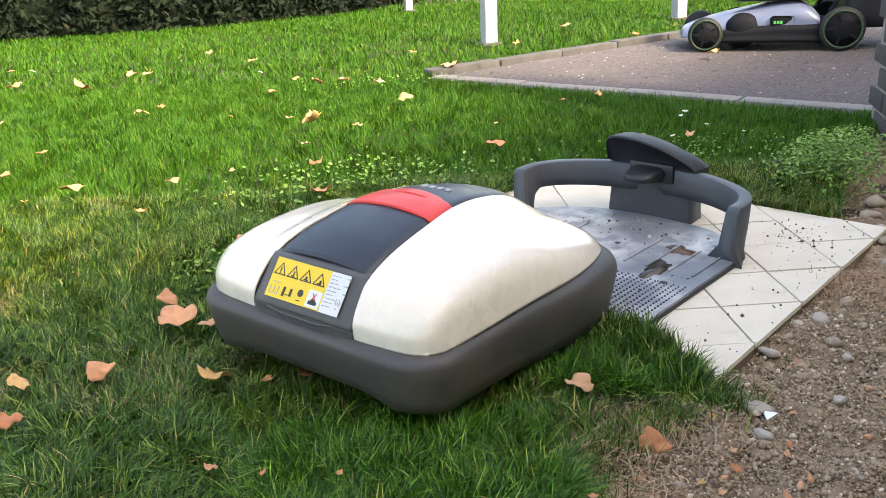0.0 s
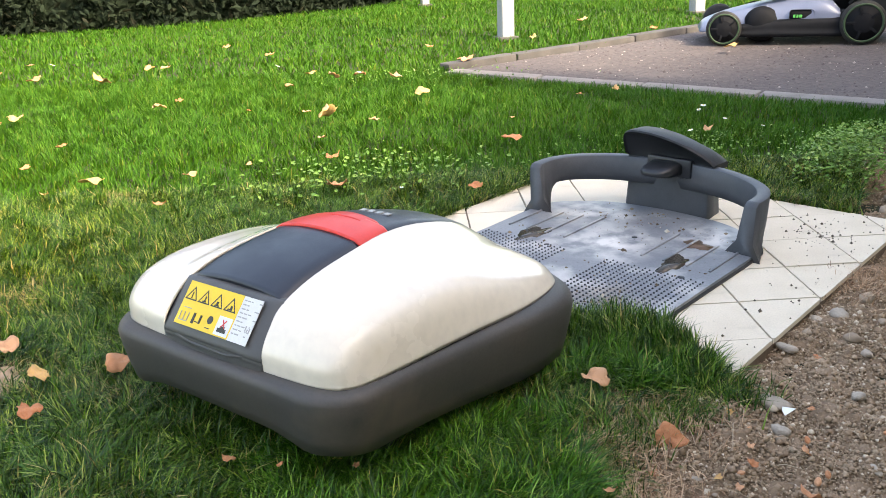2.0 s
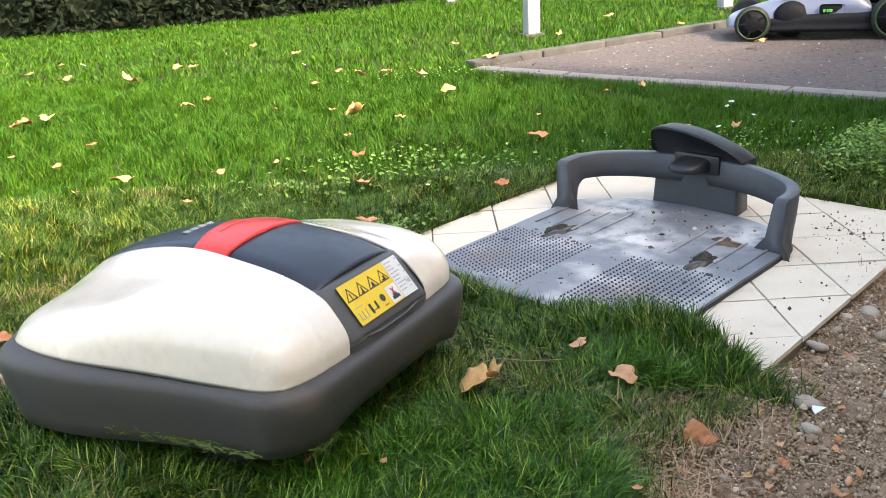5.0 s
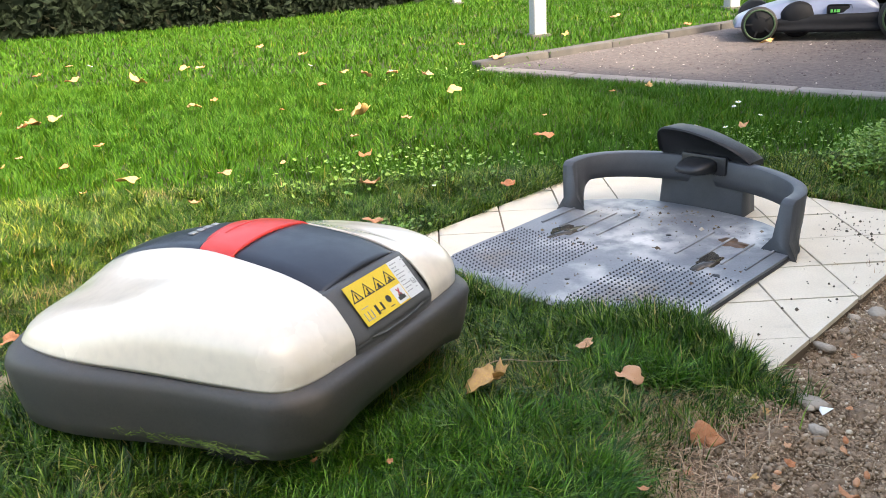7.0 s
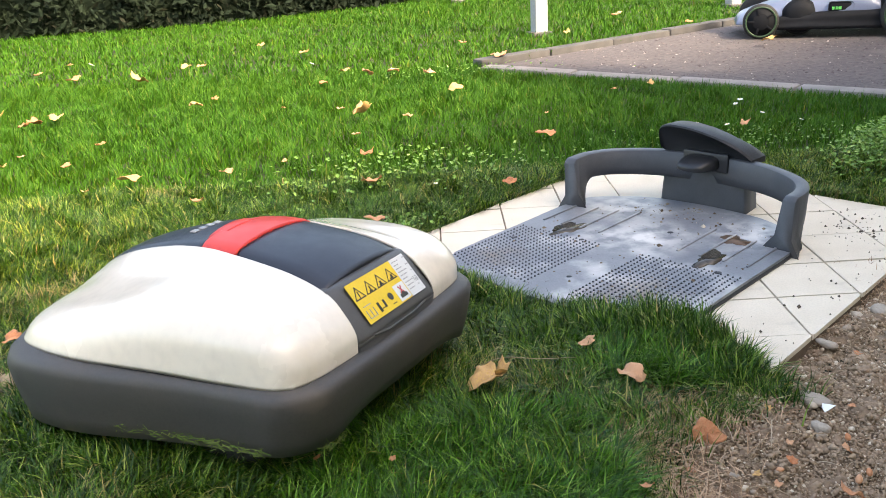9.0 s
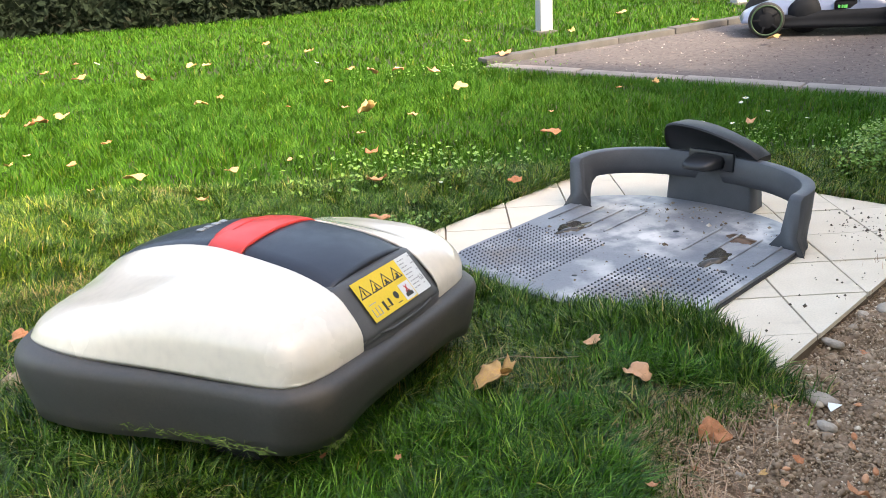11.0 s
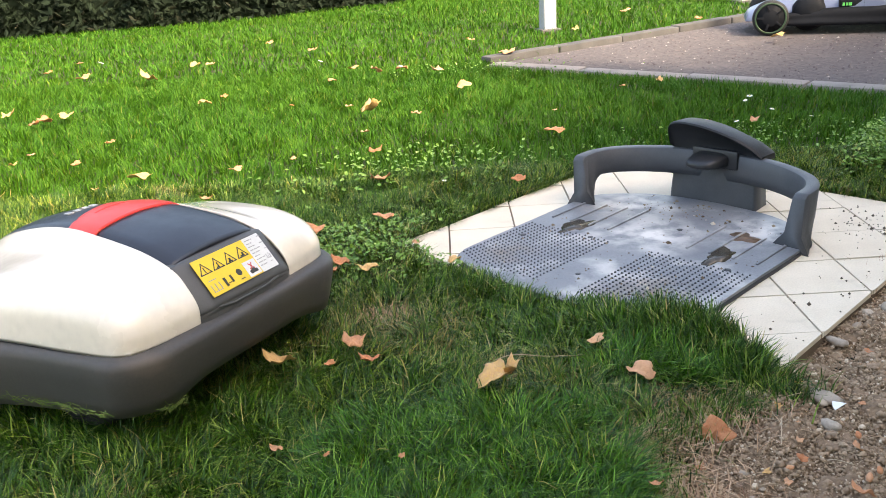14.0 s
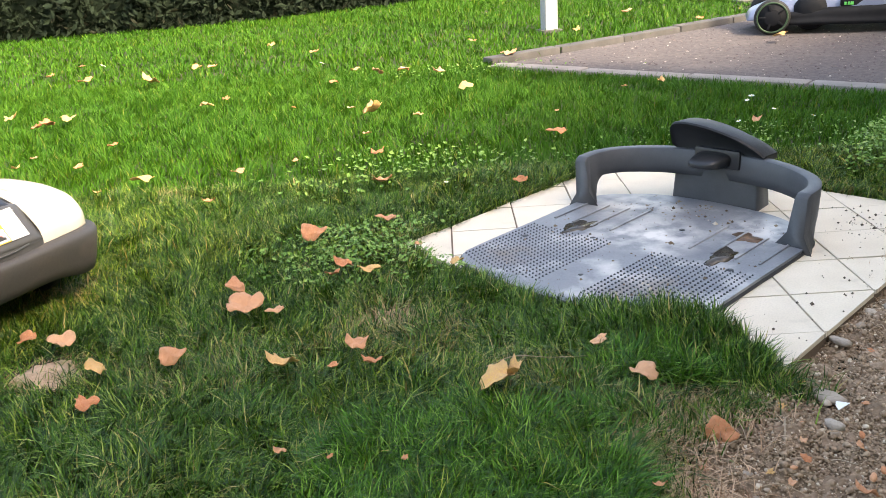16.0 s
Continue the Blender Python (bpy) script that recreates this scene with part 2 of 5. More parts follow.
# ---- mesh helpers ----
def mesh_of(name, verts, faces, mat=None, smooth=False):
    me = bpy.data.meshes.new(name)
    me.from_pydata([tuple(map(float, v)) for v in verts], [], [tuple(int(i) for i in f) for f in faces])
    if mat:
        me.materials.append(mat)
    if smooth:
        me.polygons.foreach_set("use_smooth", [True] * len(me.polygons))
    me.update()
    return me


def from_bm(name, bm, mat, smooth=False, angle=40):
    if smooth:
        for f in bm.faces:
            f.smooth = True
        for e in bm.edges:
            if len(e.link_faces) == 2 and e.calc_face_angle(0) > radians(angle):
                e.smooth = False
    bmesh.ops.recalc_face_normals(bm, faces=bm.faces)
    me = bpy.data.meshes.new(name)
    bm.to_mesh(me)
    bm.free()
    me.materials.append(mat)
    return me


def part(name, bm, mat, parent, label="", m=None, smooth=True):
    """One mesh object under a thing or under a part."""
    me = bm if isinstance(bm, bpy.types.Mesh) else from_bm(name, bm, mat, smooth)
    ob = new(name, me)
    ob.parent = parent
    if m is not None:
        ob.matrix_basis = m
    if label:
        tagged(ob, label)
    return ob


def box_bm(sx, sy, sz, at=(0, 0, 0), bevel=0.0, seg=2, bm=None):
    out = bm or bmesh.new()
    r = bmesh.ops.create_cube(out, size=1.0, matrix=Matrix.Translation(at) @ Matrix.Diagonal((sx, sy, sz, 1)))
    if bevel:
        es = {e for v in r["verts"] for e in v.link_edges}
        bmesh.ops.bevel(out, geom=list(es), offset=bevel, segments=seg, profile=0.5, affect="EDGES")
    return out


def lathe_bm(profile, n=40, axis="Y"):
    """Turn (radius, height) points round an axis."""
    bm = bmesh.new()
    rings = []
    for r, h in profile:
        ring = []
        for k in range(n):
            a = 2 * math.pi * k / n
            p = (r * math.cos(a), h, r * math.sin(a)) if axis == "Y" else (r * math.cos(a), r * math.sin(a), h)
            ring.append(bm.verts.new(p))
        rings.append(ring)
    for a, b in zip(rings, rings[1:]):
        for k in range(n):
            bm.faces.new((a[k], a[(k + 1) % n], b[(k + 1) % n], b[k]))
    for ring in (rings[0], rings[-1]):
        if (ring[0].co - ring[n // 2].co).length > 1e-4:
            bm.faces.new(ring)
    return bm


def spline(points, n):
    """n+1 points on a smooth curve through points, evenly by index."""
    p = np.array(points, float)
    out = []
    for s in np.linspace(0, len(p) - 1, n + 1):
        i = min(int(s), len(p) - 2)
        t = s - i
        p0, p1, p2, p3 = p[max(i - 1, 0)], p[i], p[i + 1], p[min(i + 2, len(p) - 1)]
        out.append(0.5 * (2 * p1 + (p2 - p0) * t + (2 * p0 - 5 * p1 + 4 * p2 - p3) * t * t + (3 * p1 - p0 - 3 * p2 + p3) * t ** 3))
    return np.array(out)


def surface(rows, nu, nv):
    """Smooth grid through rows of control points."""
    a = np.array([spline(r, nv) for r in rows])
    return np.stack([spline(a[:, j], nu) for j in range(a.shape[1])], 1)


def grid_bm(g, thick=0.0, bm=None):
    """Faces over a grid of points; with thick, a closed sheet with its back below."""
    out = bm or bmesh.new()
    nu, nv = g.shape[:2]
    top = [[out.verts.new(g[i, j]) for j in range(nv)] for i in range(nu)]
    for i in range(nu - 1):
        for j in range(nv - 1):
            out.faces.new((top[i][j], top[i + 1][j], top[i + 1][j + 1], top[i][j + 1]))
    if thick:
        low = [[out.verts.new(g[i, j] - np.array([0, 0, thick])) for j in range(nv)] for i in range(nu)]
        for i in range(nu - 1):
            for j in range(nv - 1):
                out.faces.new((low[i][j], low[i][j + 1], low[i + 1][j + 1], low[i + 1][j]))
        rim = [(i, 0) for i in range(nu)] + [(nu - 1, j) for j in range(1, nv)] + [(i, nv - 1) for i in range(nu - 2, -1, -1)] + [(0, j) for j in range(nv - 2, 0, -1)]
        for (a, b), (c, d) in zip(rim, rim[1:] + rim[:1]):
            out.faces.new((top[a][b], top[c][d], low[c][d], low[a][b]))
    return out


def prism_bm(outline, z0, z1, bevel=0.0, bm=None):
    out = bm or bmesh.new()
    a = [out.verts.new((x, y, z0)) for x, y in outline]
    b = [out.verts.new((x, y, z1)) for x, y in outline]
    top = out.faces.new(b)
    out.faces.new(a[::-1])
    n = len(a)
    for k in range(n):
        out.faces.new((a[k], a[(k + 1) % n], b[(k + 1) % n], b[k]))
    if bevel:
        bmesh.ops.bevel(out, geom=list(top.edges), offset=bevel, segments=2, profile=0.5, affect="EDGES")
    return out


def tube_bm(points, radius, n=8, bm=None):
    out = bm or bmesh.new()
    pts = [Vector(p) for p in points]
    rings = []
    for k, p in enumerate(pts):
        d = (pts[min(k + 1, len(pts) - 1)] - pts[max(k - 1, 0)]).normalized()
        s = d.orthogonal().normalized()
        w = d.cross(s)
        r = radius[k] if isinstance(radius, (list, tuple)) else radius
        rings.append([out.verts.new(p + (s * math.cos(a) + w * math.sin(a)) * r) for a in [2 * math.pi * i / n for i in range(n)]])
    for a, b in zip(rings, rings[1:]):
        for i in range(n):
            j = min(range(n), key=lambda q: (b[q].co - a[0].co).length) if i == 0 else j
            out.faces.new((a[i], a[(i + 1) % n], b[(i + 1 + j) % n], b[(i + j) % n]))
    out.faces.new(rings[0][::-1])
    out.faces.new(rings[-1])
    return out


def inside(x, y, poly):
    """Which points lie in a polygon (numpy)."""
    res = np.zeros(len(x), bool)
    n = len(poly)
    for k in range(n):
        (x1, y1), (x2, y2) = poly[k], poly[(k + 1) % n]
        c = ((y1 > y) != (y2 > y)) & (x < (x2 - x1) * (y - y1) / (y2 - y1 + 1e-12) + x1)
        res ^= c
    return res


# ---- the ground and what is laid into it ----
PAVE = radians(44.1)                      # the pavement runs this way, and the dock with it
PU, PV = Vector((math.cos(PAVE), math.sin(PAVE), 0)), Vector((-math.sin(PAVE), math.cos(PAVE), 0))
FRAME = Matrix.Rotation(PAVE, 4, "Z")     # pavement space: x along it, y across it
SLAB_Z = 0.0
U0, U1, V0, V1 = 1.300, 2.262, 0.538, 1.505


def pav(u, v):
    p = PU * u + PV * v
    return (p.x, p.y)


SOIL = [(0.15, -1.5), (0.20, 0.6), (0.235, 0.97), (0.255, 1.09), (0.33, 1.19), (0.46, 1.25), (0.573, 1.30), pav(1.33, 0.56), pav(2.25, 0.56), pav(2.27, 0.66), (1.26, 2.20), (1.36, 2.40), (1.52, 2.72), (1.9, 3.05), (3.4, 3.0), (6, 2.0), (6, -1.5)]
PAD = [(0.33, 4.66), (2.6, 6.12), (5.2, 7.8), (7.5, 5.2), (3.6, 1.98)]
PAVEMENT = [pav(U0, V0), pav(U1, V0), pav(U1, V1), pav(U0, V1)]

xs = np.concatenate([np.linspace(-300, -12, 12), np.linspace(-10, 10, 70), np.linspace(12, 300, 12)])
ys = np.concatenate([np.linspace(-300, -6, 12), np.linspace(-5, 16, 74), np.linspace(18, 300, 12)])
GX, GY = np.meshgrid(xs, ys, indexing="ij")
GZ = np.full(GX.shape, -0.075)
ground_grid = np.stack([GX, GY, GZ], -1)
nx, ny = GX.shape
ground = new("ground", mesh_of("ground", ground_grid.reshape(-1, 3), [(i * ny + j, (i + 1) * ny + j, (i + 1) * ny + j + 1, i * ny + j + 1) for i in range(nx - 1) for j in range(ny - 1)], M_TURF_DARKENED, True))
tagged(ground, "earth under the mown lawn in the shade-darkened turf colour", "ground", kind="structure")

# turf level: a sheet of sod just under the blades, with the beds left out
sod_x, sod_y = np.linspace(-7, 7, 180), np.linspace(-1.0, 14, 190)
SX, SY = np.meshgrid(sod_x, sod_y, indexing="ij")
hole = inside(SX.ravel(), SY.ravel(), SOIL) | inside(SX.ravel(), SY.ravel(), PAVEMENT) | inside(SX.ravel(), SY.ravel(), PAD)
hole = hole.reshape(SX.shape)
SZ = np.array([0.010 * noise.noise((a * 2.2, b * 2.2, 0.3)) + 0.006 * noise.noise((a * 9, b * 9, 1.3)) for a, b in zip(SX.ravel(), SY.ravel())]).reshape(SX.shape) - 0.012
SZ = np.where(hole, -0.04, SZ)
ns = len(sod_y)
sod = new("lawn_soil", mesh_of("lawn_soil", np.stack([SX, SY, SZ], -1).reshape(-1, 3), [(i * ns + j, (i + 1) * ns + j, (i + 1) * ns + j + 1, i * ns + j + 1) for i in range(len(sod_x) - 1) for j in range(ns - 1)], M_TURF_DARKENED, True))
tagged(sod, "earth between the grass blades, their shade put into its colour", "lawn", kind="structure")

# garden bed: uneven crumbly soil
bx, by = np.linspace(0.0, 2.2, 400), np.linspace(0.6, 3.1, 430)
BX, BY = np.meshgrid(bx, by, indexing="ij")
inb = inside(BX.ravel(), BY.ravel(), SOIL).reshape(BX.shape)
BZ = np.array([0.016 * noise.noise((a * 5, b * 5, 2.1)) + 0.016 * noise.noise((a * 17, b * 17, 4.4)) + 0.012 * noise.noise((a * 46, b * 46, 7.7)) + 0.007 * noise.noise((a * 105, b * 105, 9.1)) for a, b in zip(BX.ravel(), BY.ravel())]).reshape(BX.shape) - 0.028
BZ = np.where(inb, BZ, -0.06)
nb = len(by)
bed = new("garden_bed", mesh_of("garden_bed", np.stack([BX, BY, BZ], -1).reshape(-1, 3), [(i * nb + j, (i + 1) * nb + j, (i + 1) * nb + j + 1, i * nb + j + 1) for i in range(len(bx) - 1) for j in range(nb - 1)], M_SOIL, True))
tagged(bed, "bare crumbly brown garden soil beside the paving", "soil", kind="structure")

bed_base = new("garden_bed_base", mesh_of("garden_bed_base", [(a, b, -0.066) for a, b in SOIL], [tuple(range(len(SOIL)))], M_SOIL))
tagged(bed_base, "compact brown soil under the garden bed", "soil", kind="structure")

# asphalt pad
pad = new("asphalt_pad", from_bm("asphalt_pad", prism_bm(PAD, -0.06, -0.004), M_ASPHALT))
tagged(pad, "worn brownish grey asphalt with scattered grit", "asphalt", kind="structure")


def asphalt_grit():
    """Loose chips and the coarse grain of the old asphalt."""
    rng = np.random.default_rng(41)
    u, w = rng.random(26000), rng.random(26000)
    p = np.array(PAD[0]) + np.outer(u, np.array(PAD[2]) - np.array(PAD[0])) + np.outer(w, np.array(PAD[4]) - np.array(PAD[0]))
    p = p[inside(p[:, 0], p[:, 1], PAD)]
    k = len(p)
    r = np.minimum(.003 + rng.exponential(.0022, k), .013)
    ang = rng.uniform(0, 6.28, (k, 1)) + np.array([[0, 1.7, 3.3, 4.8]])
    rr = r[:, None] * rng.uniform(.7, 1.3, (k, 4))
    rim_ = np.stack([p[:, :1] + rr * np.cos(ang), p[:, 1:] + rr * np.sin(ang), np.full((k, 4), -.006)], -1)
    tip = np.stack([p[:, 0], p[:, 1], -.004 + r * .55], -1)[:, None]
    v = np.concatenate([rim_, tip], 1).reshape(-1, 3)
    i0 = np.arange(k)[:, None] * 5
    f = np.concatenate([i0 + np.array([[a, (a + 1) % 4, 4]]) for a in range(4)])
    ob = new("asphalt_grit", mesh_of("asphalt_grit", v, f, material("asphalt_chips", (0.10, 0.08, 0.076), rough=0.9, scale=30, island=((0.23, 0.187, 0.172), (0.46, 0.40, 0.35)))))
    return tagged(ob, "coarse loose chips on the worn asphalt", "grit", kind="stuff")


asphalt_grit()


def kerb_run(a, b, width, z0, z1, length, name_label, stone_mat):
    """A line of kerb stones, each one a piece."""
    a, b = Vector((*a, 0)), Vector((*b, 0))
    d = (b - a).normalized()
    base = tagged(new("kerb"), name_label, "kerb", kind="structure")
    base.matrix_world = Matrix.Translation(a) @ Matrix.Rotation(math.atan2(d.y, d.x), 4, "Z")
    n = max(1, round((b - a).length / length))
    step = (b - a).length / n
    me = from_bm("kerb_stone", box_bm(step - 0.008, width, z1 - z0, (step / 2, 0, (z0 + z1) / 2), 0.008), stone_mat, True)
    for k in range(n):
        o = part("kerb_stone", me, None, base, m=pose(k * step, random.uniform(-.004, .004), random.uniform(-.004, .004), 0, 0, random.uniform(-.5, .5)))
    return base


kerb_run((0.30, 4.72), (5.2, 7.88), 0.085, -0.08, 0.026, 0.5, "raised grey stone kerb along the asphalt and lawn", M_KERB)
kerb_run((0.33, 4.60), (3.6, 1.92), 0.10, -0.08, 0.014, 0.5, "flush pale stone edging between asphalt and lawn", M_EDGING)

# paving: square cream tiles laid on the diagonal, cut at the borders
pavement = tagged(new("pavement", from_bm("pavement", prism_bm([(U0 + .004, V0 + .004), (U1 - .004, V0 + .004), (U1 - .004, V1 - .004), (U0 + .004, V1 - .004)], -0.10, SLAB_Z - 0.006), M_SLABEDGE)), "cream concrete slabs with diagonal joints and dirt", "pavement", kind="structure")
pavement.matrix_world = FRAME
TILE, HALF = 0.1646, 0.1646 / math.sqrt(2)
g_u, g_v = 1.4626, 0.5433                 # a tile corner on the border line


def cut(poly, k, bound, sign):
    out = []
    for p, q in zip(poly, poly[1:] + poly[:1]):
        ip, iq = sign * (p[k] - bound) >= 0, sign * (q[k] - bound) >= 0
        if ip:
            out.append(p)
        if ip != iq:
            t = (bound - p[k]) / (q[k] - p[k])
            out.append((p[0] + t * (q[0] - p[0]), p[1] + t * (q[1] - p[1])))
    return out


def build_tiles():
    gap = 0.003
    for i in range(-14, 16):
        for j in range(-14, 16):
            if (i + j) % 2:
                continue
            cu, cv = g_u + i * HALF, g_v + HALF * j + 0.0
            poly = [(cu + (HALF - gap), cv), (cu, cv + (HALF - gap)), (cu - (HALF - gap), cv), (cu, cv - (HALF - gap))]
            # tile centres lie between corners: shift by one half diagonal
            poly = [(a + HALF, b) for a, b in poly]
            for k, bound, sign in ((0, U0, 1), (0, U1, -1), (1, V0, 1), (1, V1, -1)):
                poly = cut(poly, k, bound, sign) if len(poly) > 2 else []
            if len(poly) < 3:
                continue
            c = np.mean(poly, 0)
            local = [(a - c[0], b - c[1]) for a, b in poly]
            bm = bmesh.new()
            try:
                prism_bm(local, -0.010, SLAB_Z, bm=bm)
            except ValueError:
                bm.free()
                continue
            me = from_bm("tile", bm, M_SLAB)
            part("tile", me, None, pavement, m=pose(c[0], c[1], random.uniform(-0.0012, 0.0012), random.uniform(-.25, .25), random.uniform(-.25, .25), 0))


# ---- posts, hedge, pier ----
def white_post(x, y, w, h=1.9, stone=True):
    base = tagged(new("post"), "square white painted wooden post with peeling foot on the lawn", "post", group="white posts")
    base.matrix_world = pose(x, y, 0, 0, 0, 18)
    part("shaft", box_bm(w, w, h, (0, 0, h / 2), 0.008), M_POST, base)
    part("foot", box_bm(w + 0.05, w + 0.05, 0.03, (0, 0, 0.0), 0.008), M_KERB, base, "grey stone foot")
    return base


white_post(0.79, 5.87, 0.088)
white_post(2.41, 6.86, 0.09)
white_post(0.39, 8.60, 0.07)


def hedge_run(points, height, depth, count, seed):
    """A dense clipped hedge: core with many small leaves over it, both darkened as if shaded."""
    rng = np.random.default_rng(seed)
    base = tagged(new("hedge"), "dense green hedge behind the lawn, tree shade put into its colour", "hedge")
    p = spline(points, 24)
    core = bmesh.new()
    rows = []
    for k, q in enumerate(p):
        d = p[min(k + 1, len(p) - 1)] - p[max(k - 1, 0)]
        d = d / np.linalg.norm(d)
        nrm = np.array([-d[1], d[0]])
        if nrm[1] > 0:
            nrm = -nrm
        prof = [(0.02, -0.05), (0.0, height * .5), (0.1, height * .95), (depth * .5, height), (depth, height * .6), (depth, -0.05)]
        rows.append([[q[0] - nrm[0] * a, q[1] - nrm[1] * a, z] for a, z in prof])
    part("branch_core", grid_bm(np.array(rows)), M_HEDGE_SHADED, base)
    seg = rng.uniform(0, 24, count)
    i = seg.astype(int)
    fr = (seg - i)[:, None]
    pos = p[i] * (1 - fr) + p[i + 1] * fr
    dd = p[i + 1] - p[i]
    dd /= np.linalg.norm(dd, axis=1)[:, None]
    nn = np.stack([-dd[:, 1], dd[:, 0]], 1)
    nn[nn[:, 1] > 0] *= -1
    z = rng.uniform(0, height, count)
    out = rng.normal(0.03, 0.07, count) + 0.08 * np.sin(seg * 5) * np.sin(z * 4)
    cen = np.stack([pos[:, 0] + nn[:, 0] * out, pos[:, 1] + nn[:, 1] * out, z], 1)
    leaf_cloud("leaves", cen, rng, 0.028, 0.05, M_HEDGE_SHADED, base)
    return base


def leaf_cloud(name, cen, rng, lo, hi, mat, parent):
    """Many small pointed leaves, each a folded pair of triangles."""
    n = len(cen)
    a = rng.normal(size=(n, 3))
    a /= np.linalg.norm(a, axis=1)[:, None]
    b = np.cross(a, rng.normal(size=(n, 3)))
    b /= np.linalg.norm(b, axis=1)[:, None]
    c = np.cross(a, b)
    s = rng.uniform(lo, hi, n)[:, None]
    v = np.stack([cen - a * s, cen + b * s * .45 + c * s * .12, cen + a * s, cen - b * s * .45 + c * s * .12], 1).reshape(-1, 3)
    f = np.arange(n * 4).reshape(n, 4)
    faces = np.concatenate([f[:, [0, 1, 2]], f[:, [0, 2, 3]]])
    ob = part(name, mesh_of(name, v, faces, mat), None, parent)
    tagged(ob, kind="stuff")
    return ob


hedge_run([(-9.0, 7.6), (-5.5, 7.45), (-3.5, 7.55), (-1.7, 7.95), (-0.3, 8.8), (0.9, 10.6), (2.0, 13.0)], 2.2, 1.2, 60000, 3)


def brick_pier():
    """Dark brick pier at the far end of the bed, stretcher courses."""
    pier = tagged(new("wall_pier", from_bm("wall_pier", box_bm(0.58, 0.36, 2.0, (0.29, 0.18, 0.95)), M_MORTAR)), "dark weathered brick pier with pale mortar joints", "wall", kind="structure")
    pier.matrix_world = pose(1.75, 2.78, -0.05, 0, 0, -18)
    full = from_bm("brick", box_bm(0.20, 0.10, 0.066, (0.10, 0.05, 0), 0.004), M_BRICK, True)
    head = from_bm("brick", box_bm(0.095, 0.20, 0.066, (0.0475, 0.10, 0), 0.004), M_BRICK, True)
    for c in range(24):
        z = 0.06 + c * 0.079
        odd = c % 2
        j = lambda: random.uniform(-.002, .002)
        if odd:
            part("brick", head, None, pier, m=pose(-.007 + j(), -.007 + j(), z))
            part("brick", head, None, pier, m=pose(-.007 + j(), .205 + j(), z))
        x = -.007 + (0.108 if odd else 0)
        while x < .45:
            part("brick", full, None, pier, m=pose(x + j(), -.007 + j(), z))
            x += .212
        if not odd:
            part("brick", head, None, pier, m=pose(-.007 + j(), .105 + j(), z))
    return pier


brick_pier()

# unseen wall added behind the camera to shade bed, dock and near lawn
shade_wall = tagged(new("wall_house", from_bm("wall_house", box_bm(26, 0.35, 2.85, (2.0, -1.30, 1.375)), material("warm_render", (0.62, 0.54, 0.43), rough=0.9, scale=2, bump=0.3))), "unseen plain warm rendered wall added to shade the garden bed", "wall", kind="structure")
shade_wall.matrix_world = FRAME


